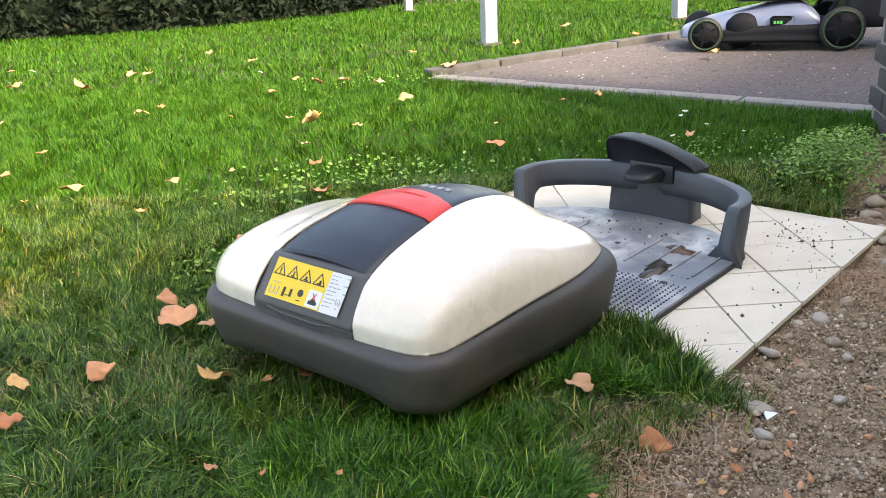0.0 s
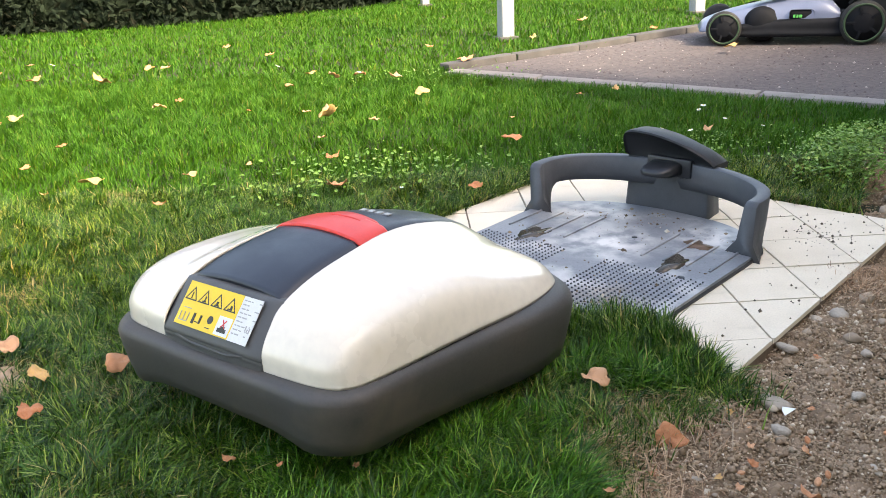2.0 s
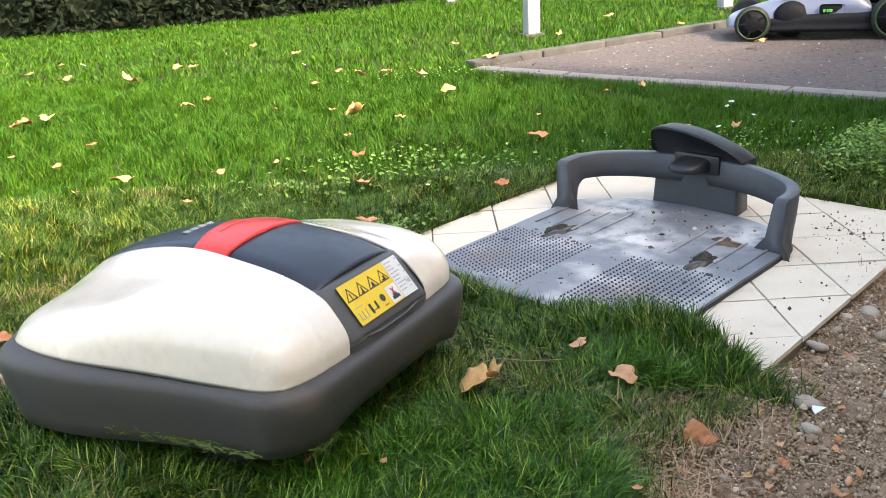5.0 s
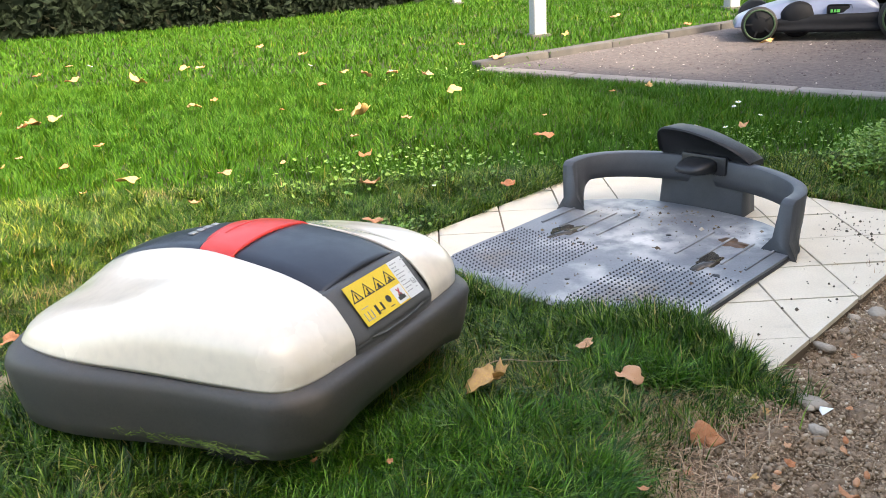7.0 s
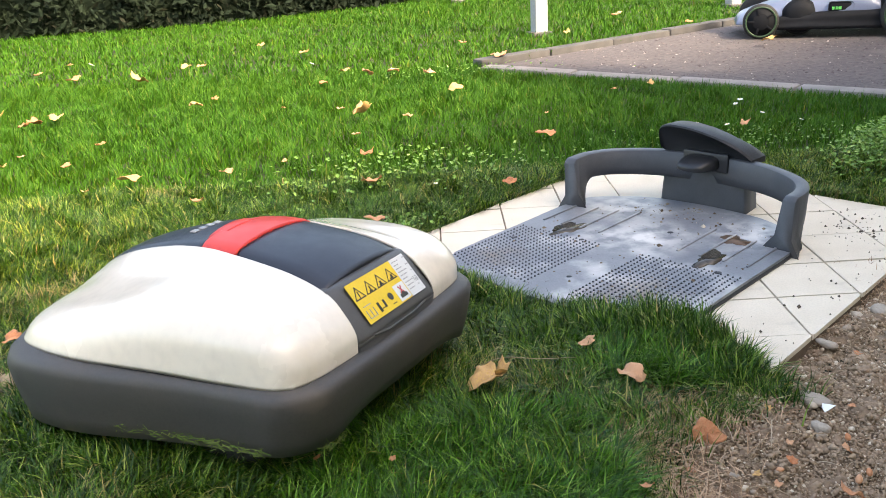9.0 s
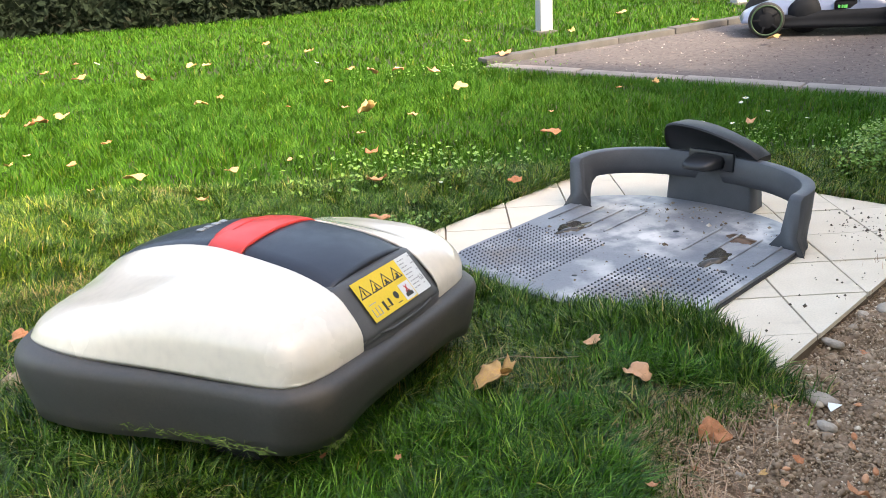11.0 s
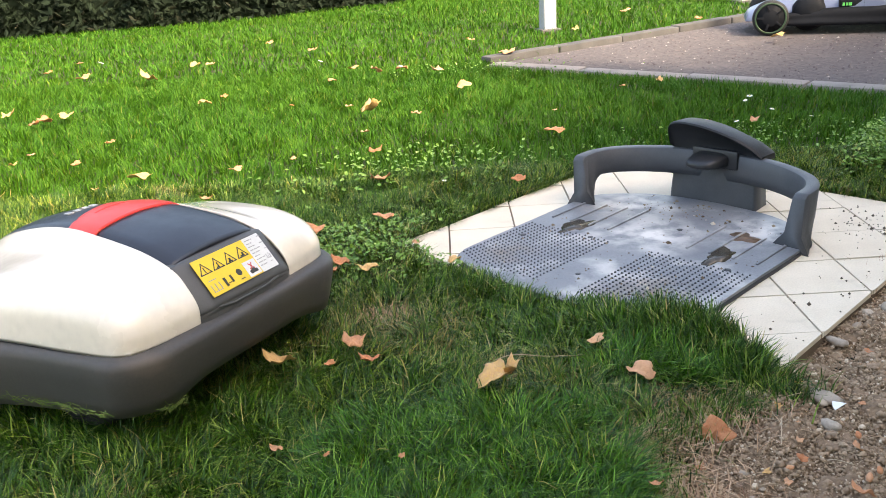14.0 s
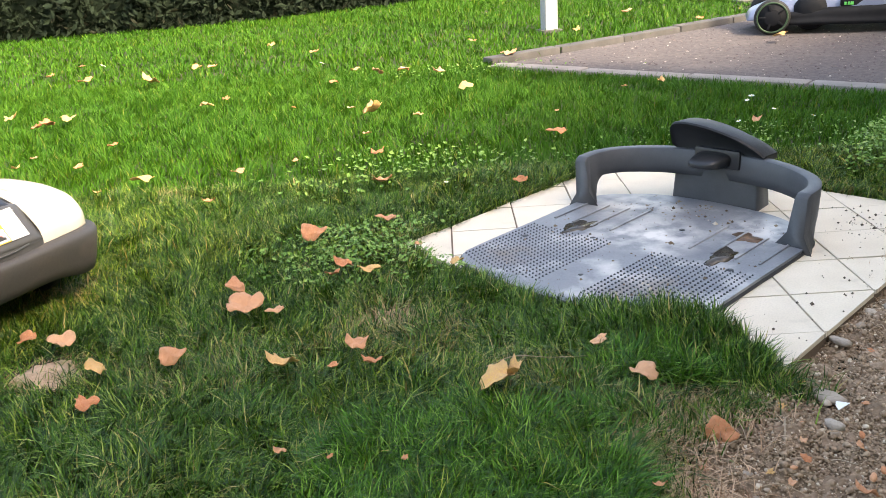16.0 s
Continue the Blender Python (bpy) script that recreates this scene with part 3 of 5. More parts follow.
# ---- robot mower ----
def robot_mower():
    """Forward is +y; the sticker panel is at the rear."""
    rm = tagged(new("robot_mower"), "cream and grey robotic mower with red band on the grass", "robot mower")
    def swell(y):
        """How far the sides bulge out amidships."""
        return .024 * np.exp(-((y - .14) / .17) ** 2)

    # shell control rows, rear to front, from the ridge beside the cover out to the seam
    half = [
        [(.111, -.277, .165), (.130, -.277, .165), (.150, -.276, .165), (.185, -.274, .165), (.212, -.269, .165), (.228, -.263, .165), (.238, -.257, .165)],
        [(.111, -.276, .190), (.130, -.275, .190), (.150, -.274, .190), (.190, -.271, .190), (.222, -.264, .189), (.241, -.252, .184), (.250, -.240, .165)],
        [(.109, -.258, .217), (.130, -.257, .218), (.150, -.256, .219), (.190, -.253, .219), (.224, -.245, .215), (.246, -.232, .203), (.256, -.215, .165)],
        [(.106, -.228, .243), (.128, -.226, .243), (.150, -.224, .242), (.190, -.220, .241), (.226, -.213, .234), (.250, -.201, .215), (.259, -.180, .165)],
        [(.103, -.160, .266), (.126, -.160, .262), (.150, -.158, .255), (.189, -.152, .254), (.227, -.150, .246), (.252, -.145, .219), (.262, -.130, .165)],
        [(.096, -.050, .281), (.120, -.050, .273), (.147, -.050, .264), (.186, -.050, .256), (.226, -.050, .247), (.252, -.050, .218), (.263, -.050, .165)],
        [(.086, .016, .282), (.112, .020, .270), (.140, .025, .257), (.182, .030, .249), (.224, .030, .238), (.251, .030, .210), (.263, .030, .164)],
        [(.078, .095, .274), (.104, .100, .258), (.133, .105, .244), (.176, .110, .231), (.219, .110, .219), (.248, .110, .197), (.262, .110, .162)],
        [(.068, .190, .252), (.094, .192, .238), (.124, .194, .224), (.168, .196, .210), (.210, .197, .202), (.240, .197, .186), (.255, .195, .159)],
        [(.058, .268, .220), (.085, .266, .211), (.115, .264, .200), (.158, .262, .194), (.198, .260, .187), (.225, .258, .175), (.242, .255, .156)],
        [(.050, .316, .182), (.078, .313, .181), (.108, .308, .179), (.145, .303, .175), (.178, .297, .170), (.203, .291, .163), (.220, .286, .154)],
        [(.045, .334, .153), (.072, .331, .153), (.100, .326, .153), (.132, .320, .153), (.160, .313, .153), (.183, .306, .153), (.203, .298, .153)],
    ]
    for sx in (1, -1):
        g = surface(half, 77, 42)
        g[..., 0] += 0.65 * swell(g[..., 1]) * np.clip((g[..., 0] - .12) / .12, 0, 1) ** 1.5
        g = g * np.array([sx, 1, 1])
        part("shell", grid_bm(g, 0.006), M_WHITE, rm, "glossy cream side shell")
    # cover between the shells
    ridge = spline([r[0] for r in half[3:]], 80)

    def strip(y0, y1, lift, inset, crown, n=26, m=16, thick=0.008):
        ys_ = np.linspace(y0, y1, n)
        rows = []
        for y in ys_:
            w = np.interp(y, ridge[:, 1], ridge[:, 0]) - inset
            z = np.interp(y, ridge[:, 1], ridge[:, 2])
            s = np.linspace(-1, 1, m)
            edge = np.clip((1 - np.abs(s)) / 0.10, 0, 1)
            rows.append(np.stack([s * w, np.full(m, y), z + lift + crown * (1 - s ** 2) - 0.005 * (1 - edge) ** 2], 1))
        return grid_bm(np.array(rows), thick)

    part("cover", strip(-.222, -.053, 0.001, 0.002, 0.010), M_COVER, rm, "matt blue-black hinged cover")
    part("front_cover", strip(.018, .325, 0.001, 0.002, 0.008), M_COVER, rm, "matt blue-black front cover")
    part("handle_band", strip(-.055, .020, 0.0035, -0.001, 0.012), M_RED, rm, "bright red carrying handle band")
    part("handle_grip", strip(.004, .030, 0.006, 0.022, 0.011, 6), M_RED, rm)
    # plain bars stand for the maker's mark on the front cover
    bm = bmesh.new()
    for k in range(4):
        y = 0.085
        zz = np.interp(y, ridge[:, 1], ridge[:, 2]) + 0.010
        box_bm(0.012, 0.012, 0.0016, (-0.028 + k * 0.018, y, zz - 0.0002 * abs(k - 1.5)), bm=bm)
    part("maker_mark", bm, M_GREYINK, rm)
    # rear panel with its sticker
    prof = [(-.2825, .155), (-.2815, .172), (-.279, .188), (-.2365, .2415), (-.222, .2475), (-.214, .2485)]
    rows = []
    for y, z in prof:
        w = np.interp(z, [.155, .25], [.1130, .1075])
        s = np.linspace(-1, 1, 17)
        bow = 0.004 * (1 - s ** 2)
        rows.append(np.stack([s * w, y - bow * .5 + 0.004 * np.abs(s) ** 8, z + bow * .3 - 0.003 * np.abs(s) ** 8], 1))
    part("rear_panel", grid_bm(surface([list(map(tuple, r)) for r in rows], 24, 32), 0.006), M_PANEL, rm, "grey rear panel with warning sticker")
    part("panel_ridge", tube_bm([(-.075, -.2822, .176), (-.04, -.2845, .171), (.04, -.2845, .171), (.075, -.2822, .176)], 0.0025), M_PANEL, rm)
    a, b = Vector((0, -.2795, .192)), Vector((0, -.2375, .2445))
    up = (b - a).normalized()
    face = Matrix(((1, 0, 0), (0, up.y, -up.z), (0, up.z, up.y))).to_4x4()
    face = Matrix.Translation(a + Vector((0, -up.z, up.y)) * 0.0022) @ face
    hgt = (b - a).length

    def decal(name, bm, mat, parent=None, lift=0.0, label=""):
        return part(name, bm, mat, parent or rm, label, face @ pose(0, 0, lift) if parent is None else pose(0, 0, lift), smooth=False)

    st = decal("warning_sticker", prism_bm([(-.080, 0), (.042, 0), (.042, hgt), (-.080, hgt)], 0, .0008), M_YELLOW, label="yellow warning sticker with black pictograms")
    wl = decal("type_label", prism_bm([(.0425, 0), (.083, 0), (.083, hgt), (.0425, hgt)], 0, .0007), M_LABEL, label="white type label with rows of unreadable print")

    def tri_ring(cx, cy, r):
        bm = bmesh.new()
        out, inn = [], []
        for k in range(3):
            an = math.pi / 2 + k * 2 * math.pi / 3
            out.append(bm.verts.new((cx + r * math.cos(an) * 1.1, cy + r * math.sin(an), .0012)))
            inn.append(bm.verts.new((cx + r * .74 * math.cos(an) * 1.1, cy + r * .74 * math.sin(an), .0012)))
        for k in range(3):
            bm.faces.new((out[k], out[(k + 1) % 3], inn[(k + 1) % 3], inn[k]))
        return bm

    for k in range(4):
        cx = -.064 + k * .0295
        part("warning_triangle", tri_ring(cx, hgt * .68, .0145), M_INK, st)
        bm = bmesh.new()
        if k == 0:
            box_bm(.0018, .008, .0006, (cx, hgt * .70, .0013), bm=bm)
            box_bm(.0020, .0018, .0006, (cx, hgt * .62, .0013), bm=bm)
        elif k == 1:
            box_bm(.0022, .007, .0006, (cx + .001, hgt * .69, .0013), bm=bm)
            box_bm(.007, .0022, .0006, (cx, hgt * .62, .0013), bm=bm)
        else:
            box_bm(.009, .0022, .0006, (cx, hgt * .62, .0013), bm=bm)
            box_bm(.004, .005, .0006, (cx + .002 * (k - 2), hgt * .67, .0013), bm=bm)
        part("pictogram", bm, M_INK, st, smooth=False)
    bm = bmesh.new()                                   # open book outline
    for x0, y0, w, h in ((-.072, .010, .0012, .014), (-.063, .010, .0012, .014), (-.054, .010, .0012, .014), (-.0675, .0235, .009, .0012), (-.0585, .0235, .009, .0012), (-.0675, .0035, .009, .0012), (-.0585, .0035, .009, .0012)):
        box_bm(w, h, .0006, (x0 + .0, y0 + .003, .0013), bm=bm)
    part("pictogram", bm, M_GREYINK, st, smooth=False)
    bm = bmesh.new()                                   # machine, arrow and standing sign
    box_bm(.005, .016, .0006, (-.041, .014, .0013), bm=bm)
    box_bm(.007, .0016, .0006, (-.033, .010, .0013), bm=bm)
    box_bm(.004, .013, .0006, (-.026, .015, .0013), bm=bm)
    part("pictogram", bm, M_INK, st, smooth=False)
    bm = bmesh.new()
    bmesh.ops.create_circle(bm, cap_ends=True, radius=.0062, segments=18, matrix=Matrix.Translation((-.005, .019, .0012)))
    box_bm(.010, .0014, .0006, (-.005, .0065, .0013), bm=bm)
    part("pictogram", bm, M_INK, st, smooth=False)
    wt = part("pictogram_field", prism_bm([(.011, .002), (.040, .002), (.040, .030), (.011, .030)], .0008, .0012), M_LABEL, st, smooth=False)
    bm = bmesh.new()
    box_bm(.018, .006, .0006, (.0255, .0095, .0014), .0, bm=bm)
    box_bm(.010, .005, .0006, (.0255, .0135, .0014), bm=bm)
    part("machine_shape", bm, M_INK, wt, smooth=False)
    bm = bmesh.new()
    for an in (-35, 35):
        r = bmesh.ops.create_cube(bm, size=1, matrix=pose(.0255, .0195, .0016, 0, 0, an) @ Matrix.Diagonal((.0018, .014, .0005, 1)))
    part("red_cross", bm, M_REDINK, wt, smooth=False)
    bm = bmesh.new()
    rnd = random.Random(4)
    for k in range(9):
        y = hgt - .006 - k * .0062
        x = .046
        while x < .078:
            w = rnd.uniform(.003, .010)
            if k in (5, 6, 7) and x + w > .068:
                break
            if rnd.random() < .75:
                box_bm(w, .0018, .0004, (x + w / 2, y, .0010), bm=bm)
            x += w + .002
    part("print_rows", bm, M_GREYINK, wl, smooth=False)
    bm = bmesh.new()
    for i in range(5):
        for j in range(5):
            if rnd.random() < .55:
                box_bm(.002, .002, .0004, (.0705 + i * .002, .018 + j * .002, .0011), bm=bm)
    part("dark_print_block", bm, M_GREYINK, wl, smooth=False)
    # bumper skirt, its lower edge raised at the rear
    plan = []
    hw, rear, front = .272, -.300, .352
    for cx, cy, r, a0 in ((hw - .105, front - .13, (.105, .13), 0), (-hw + .105, front - .13, (.105, .13), 90), (-hw + .075, rear + .070, (.075, .070), 180), (hw - .075, rear + .070, (.075, .070), 270)):
        for k in range(15):
            an = radians(a0 + 90 * k / 14)
            plan.append((cx + r[0] * math.cos(an), cy + r[1] * math.sin(an)))
    dense = []
    for p, q in zip(plan, plan[1:] + plan[:1]):
        n = max(1, int(math.dist(p, q) / 0.03))
        dense += [(p[0] + (q[0] - p[0]) * k / n, p[1] + (q[1] - p[1]) * k / n) for k in range(n)]
    bm = bmesh.new()
    rings = []
    for off, f_, soft_ in ((-.050, .10, 0), (-.022, .0, 0), (-.015, .02, 0), (-.009, .25, .04), (-.003, .58, .14), (0, .82, .20), (-.002, .90, .18), (-.007, .96, .12), (-.024, 1.0, .0), (-.050, .985, .0)):
        ring = []
        for x, y in dense:
            fore = max(0, min(1, (y + .30) / .65))
            rearness = max(0, min(1, (-.22 - y) / .06))
            low = .063 - .038 * fore + .017 * rearness * math.exp(-(x / .175) ** 8)
            top = .1625 - .010 * fore
            nose = max(0, (y - .12) / .23) ** 2
            bow = 1 - .03 * (abs(x) / hw) ** 3 * rearness
            wide = x * (1 + off / .29) + math.copysign(1.25 * float(swell(y)), x) * min(1, abs(x) / .2)
            ring.append(bm.verts.new((wide, .015 + (y - .015) * (1 + off / .32) * bow - .010 * nose, low + (top - low) * (f_ - soft_ * nose))))
        rings.append(ring)
    n = len(dense)
    for a_, b_ in zip(rings, rings[1:]):
        for k in range(n):
            bm.faces.new((a_[k], a_[(k + 1) % n], b_[(k + 1) % n], b_[k]))
    part("bumper_skirt", bm, M_SKIRT, rm, "dark grey rubbery bumper skirt, dusty on top")
    part("underbody", prism_bm([(x * .88, .015 + (y - .015) * .9) for x, y in dense[::2]], .085, .150), M_BLACK, rm)
    # wheels under the skirt
    for sx in (1, -1):
        w = part("drive_wheel", lathe_bm([(.02, -.022), (.085, -.022), (.095, -.014), (.095, .014), (.085, .022), (.02, .022)], 32, "Y"), M_RUBBER, rm, m=pose(sx * .195, -.10, .090, 0, 0, 90))
        part("hub_cap", lathe_bm([(.0, .020), (.05, .026), (.055, .020)], 24, "Y"), M_PANEL, w)
        part("front_caster", lathe_bm([(.01, -.016), (.038, -.016), (.044, -.008), (.044, .008), (.038, .016), (.01, .016)], 24, "Y"), M_RUBBER, rm, m=pose(sx * .13, .23, .040, 0, 0, 90))
    # wet clippings stuck along the lower edge of the skirt's left side
    rng = np.random.default_rng(8)
    v, f = [], []
    for k in range(240):
        if k < 210:
            yy = rng.uniform(-.22, .04)
            c = np.array([-.2600 - 1.25 * float(swell(yy)) + .001 * rng.normal(), yy, .066 + .012 * abs(yy + .1) + rng.normal(0, .004)])
            d = np.array([rng.normal(0, .1), rng.normal(0, 1), rng.normal(0, .35)])
        else:
            xx = rng.uniform(-.225, -.165)
            c = np.array([xx, -.2860 + .10 * max(0, -xx - .20) + .001 * rng.normal(), .066 + rng.normal(0, .004)])
            d = np.array([rng.normal(0, 1), rng.normal(0, .1), rng.normal(0, .35)])
        d = d / np.linalg.norm(d) * rng.uniform(.004, .013)
        w_ = np.array([0, 0, .0010])
        o = np.array([-.0015 if k < 210 else 0, 0 if k < 210 else -.0015, 0])
        i0 = len(v)
        v += [c - d - w_ + o, c + d + o, c - d + w_ + o]
        f.append((i0, i0 + 1, i0 + 2))
    cl = part("clipping_crust", mesh_of("clipping_crust", v, f, M_CLIP), None, rm, "green grass clippings stuck to the bumper edge")
    tagged(cl, kind="stuff")
    return rm


# ---- charging dock ----
def charging_dock():
    dock = tagged(new("charging_dock"), "grey plastic charging dock with curved arms on cream paving", "charging dock")
    dock.matrix_world = FRAME @ pose(1.30, 1.032, SLAB_Z)
    # plate outline in dock space: x from the front edge inwards
    right = [(-0.03, 0.0), (-0.022, -.12), (0.0, -.235), (0.04, -.288), (0.10, -.300), (0.30, -.302), (0.50, -.303), (0.575, -.290), (0.635, -.225), (0.675, -.14), (0.69, 0.0)]
    r = spline(right, 60)
    outline = [tuple(p) for p in r] + [(p[0], -p[1]) for p in r[-2:0:-1]]
    # Black strip stands in for the dark line of shade below the plate's edge.
    part("base_rim", prism_bm([(.33 + (a_ - .33) * 1.010, b_ * 1.016) for a_, b_ in outline], 0.0, 0.0055), M_BLACK, dock, "black strip added for the shaded gap under the plate")
    plate = part("base_plate", prism_bm(outline, 0.004, 0.012, 0.003), M_PLATE, dock, "dusty grey base plate with studs, ribs and puddles")

    def strip_rib(x0, x1, y, w=.006, h=.006):
        part("rib", box_bm(x1 - x0, w, h, ((x0 + x1) / 2, y, .0125), .0012), M_PLATE, plate)

    for y in (-.27, -.215, -.16, -.105, .105, .16, .215, .27):
        strip_rib(.36, .56 - abs(y) * .2, y, .006)
    stud = from_bm("stud", lathe_bm([(.0026, .0), (.0021, .0022), (.0012, .0030)], 6, "Z"), M_DOCK, True)
    n = 0
    bm_rest = bmesh.new()
    for side in (-1, 1):
        for i in range(24):
            for j in range(18):
                x, y = .022 + i * .0118 + (j % 2) * .005, side * (.058 + j * .0134)
                if x < .0 + (abs(y) / .31) ** 4 * .07:
                    continue
                if n < 300:
                    part("stud", stud, None, plate, m=pose(x, y, .012))
                    n += 1
                else:
                    bmesh.ops.create_cone(bm_rest, cap_ends=True, segments=6, radius1=.0026, radius2=.0012, depth=.0030, matrix=pose(x, y, .0135))
    tagged(part("studs", bm_rest, M_DOCK, plate), kind="stuff")
    for x, y, s in ((.365, -.187, 1), (.09, -.20, .7), (.36, .19, .8), (.46, -.03, .6), (.10, .0, .5), (.30, -.235, .7), (.22, .25, .7), (.30, .11, .5)):
        part("drain_hole", lathe_bm([(.0, .0126), (.011 * s, .0126), (.012 * s, .0119)], 16, "Z"), M_BLACK, plate, m=pose(x, y, 0))
    # dirt patches and puddles lying on the plate
    puddle_mat = material("muddy_water", (0.05, 0.04, 0.03), rough=0.12, spot=(0.09, 0.07, 0.05), scale=40, amount=0.4)
    dust_mat = material("pale_dried_dust", (0.56, 0.53, 0.50), rough=0.9, spot=(0.40, 0.39, 0.38), scale=30, amount=0.5, fine=160, bump=0.3)

    def patch(name, x, y, rx, ry, mat, z, label, seed, parent=None):
        rnd = random.Random(seed)
        k = 40
        ph = [rnd.uniform(0, 6.28) for _ in range(5)]
        pts = []
        for i in range(k):
            a = 2 * math.pi * i / k
            f_ = 1 + .18 * math.sin(2 * a + ph[0]) + .16 * math.sin(3 * a + ph[1]) + .12 * math.sin(5 * a + ph[2]) + .08 * math.sin(9 * a + ph[3])
            pts.append((x + rx * f_ * math.cos(a), y + ry * f_ * math.sin(a)))
        part(name, prism_bm(pts, .010, z), mat, parent or plate, label)

    patch("puddle", .36, -.185, .050, .026, puddle_mat, .0130, "dark muddy water puddle", 1)
    patch("puddle", .495, -.175, .026, .034, material("rusty_mud", (0.16, 0.085, 0.045), rough=0.35, amount=0.4), .0131, "brown mud in a recess", 2)
    patch("puddle", .345, .185, .055, .026, puddle_mat, .0130, "dark muddy water puddle", 5)

    # arms: a curved wall, open underneath between foot and tower
    arc = [(.495, -.302), (.530, -.304), (.575, -.298), (.628, -.268), (.672, -.212), (.702, -.145), (.717, -.07), (.720, 0)]
    a = spline(arc, 48)
    for side in (-1, 1):
        bm = bmesh.new()
        rings = []
        for k, p in enumerate(a):
            d = a[min(k + 1, len(a) - 1)] - a[max(k - 1, 0)]
            d = d / np.linalg.norm(d)
            nrm = np.array([d[1], -d[0]])      # outwards
            if nrm @ (p - np.array([.4, 0])) < 0:
                nrm = -nrm
            s = k / (len(a) - 1)
            top = .134 - .010 * max(0, 1 - s / .06) + .008 * s
            low = .0 if s < .10 else .074 * min(1, ((s - .10) / .20)) ** .55
            wt = .024
            flare = .046 * max(0, 1 - s / .24) ** 1.3
            prof = [(-.027 - flare, low), (-.027 - flare * .25, low + .35 * (top - low)), (-.026, top - .001), (-.025, top), (.002, top), (.003, top - .001), (.001, low + .3 * (top - low)), (flare * .5, low)]
            rings.append([bm.verts.new((p[0] + nrm[0] * o, side * -(p[1] + nrm[1] * o) if side == 1 else (p[1] + nrm[1] * o), z)) for o, z in prof])
        m_ = len(rings[0])
        for r0, r1 in zip(rings, rings[1:]):
            for k in range(m_):
                bm.faces.new((r0[k], r0[(k + 1) % m_], r1[(k + 1) % m_], r1[k]))
        bm.faces.new(rings[0])
        bm.faces.new(rings[-1][::-1])
        part("arm", bm, M_DOCK, dock, "curved grey plastic side arm")
    # central tower with hood and charging contact
    tower = [[(.700, -.098, .0), (.690, -.04, .0), (.688, .02, .0), (.690, .08, .0), (.700, .138, .0)],
             [(.704, -.094, .07), (.694, -.04, .07), (.690, .02, .07), (.694, .08, .07), (.704, .134, .07)],
             [(.706, -.088, .12), (.698, -.04, .12), (.694, .02, .12), (.698, .08, .12), (.706, .126, .12)],
             [(.712, -.078, .146), (.704, -.04, .146), (.700, .02, .146), (.704, .08, .146), (.712, .116, .146)]]
    g = surface([list(x) for x in tower], 20, 24)
    bm = bmesh.new()
    front = [[bm.verts.new(g[i, j]) for j in range(g.shape[1])] for i in range(g.shape[0])]
    back = [[bm.verts.new((.775 - .02 * i / 20, g[i, j][1] * .95, g[i, j][2])) for j in range(g.shape[1])] for i in range(g.shape[0])]
    for i in range(20):
        for j in range(24):
            bm.faces.new((front[i][j], front[i + 1][j], front[i + 1][j + 1], front[i][j + 1]))
            bm.faces.new((back[i][j], back[i][j + 1], back[i + 1][j + 1], back[i + 1][j]))
        bm.faces.new((front[i][0], back[i][0], back[i + 1][0], front[i + 1][0]))
        bm.faces.new((front[i][24], front[i + 1][24], back[i + 1][24], back[i][24]))
    for j in range(24):
        bm.faces.new((front[20][j], back[20][j], back[20][j + 1], front[20][j + 1]))
        bm.faces.new((front[0][j], front[0][j + 1], back[0][j + 1], back[0][j]))
    part("tower", bm, M_DOCK, dock, "central grey tower")
    # hood: a leaning scoop, hollow in front, with a rounded lip and a sloping back
    crest = spline([(.136, .150), (.137, .180), (.132, .203), (.116, .2135), (.088, .2165), (.045, .214), (0, .205), (-.045, .190), (-.085, .169), (-.112, .146)], 40)
    rows = []
    for y, zt in crest:
        hollow = max(0, 1 - ((y - .012) / .128) ** 2)
        hgt_ = zt - .132
        lip = .694 - .36 * hgt_ - .006 * hollow
        col = [(.700, y * .94 + .001, .132)]
        for f_ in (.2, .45, .7, .88):
            col.append((.700 + (lip - .700) * f_ ** 1.6 + .016 * hollow * math.sin(math.pi * f_), y * (.94 + .06 * f_), .132 + hgt_ * f_))
        col += [(lip + .001, y, zt - .004), (lip + .004, y, zt), (lip + .010, y, zt + .001), (.735, y, .132 + hgt_ * .96), (.768, y * .97, .132 + hgt_ * .72), (.776, y * .95, .132 + hgt_ * .35), (.776, y * .95, .125)]
        rows.append(col)
    hood = grid_bm(np.array(rows))
    ends = [[hood.verts.new(q) for q in r_] for r_ in (rows[0], rows[-1])]
    for e_ in ends:
        hood.faces.new(e_)
    bmesh.ops.remove_doubles(hood, verts=hood.verts, dist=1e-5)
    part("hood", hood, M_HOOD_SHADED, dock, "grey hollow curved hood, its shade put into the colour")
    # Solid black block in place of a hollow, for the recess's shade.
    part("contact_recess", box_bm(.014, .124, .050, (.692, .010, .128), .006), M_BLACK, dock)
    bm = bmesh.new()
    nose = [(.694, .046, .104, .146), (.665, .044, .108, .144), (.635, .040, .112, .140), (.615, .032, .116, .135), (.606, .018, .121, .131)]
    rings_ = []
    for x_, w_, lo_, hi_ in nose:
        c_ = (lo_ + hi_) / 2
        rings_.append([bm.verts.new((x_, .016 + w_ * math.copysign(abs(math.cos(q)) ** .6, math.cos(q)), c_ + (hi_ - lo_) / 2 * math.copysign(abs(math.sin(q)) ** .6, math.sin(q)))) for q in [2 * math.pi * k / 20 for k in range(20)]])
    for r0, r1 in zip(rings_, rings_[1:]):
        for k in range(20):
            bm.faces.new((r0[k], r0[(k + 1) % 20], r1[(k + 1) % 20], r1[k]))
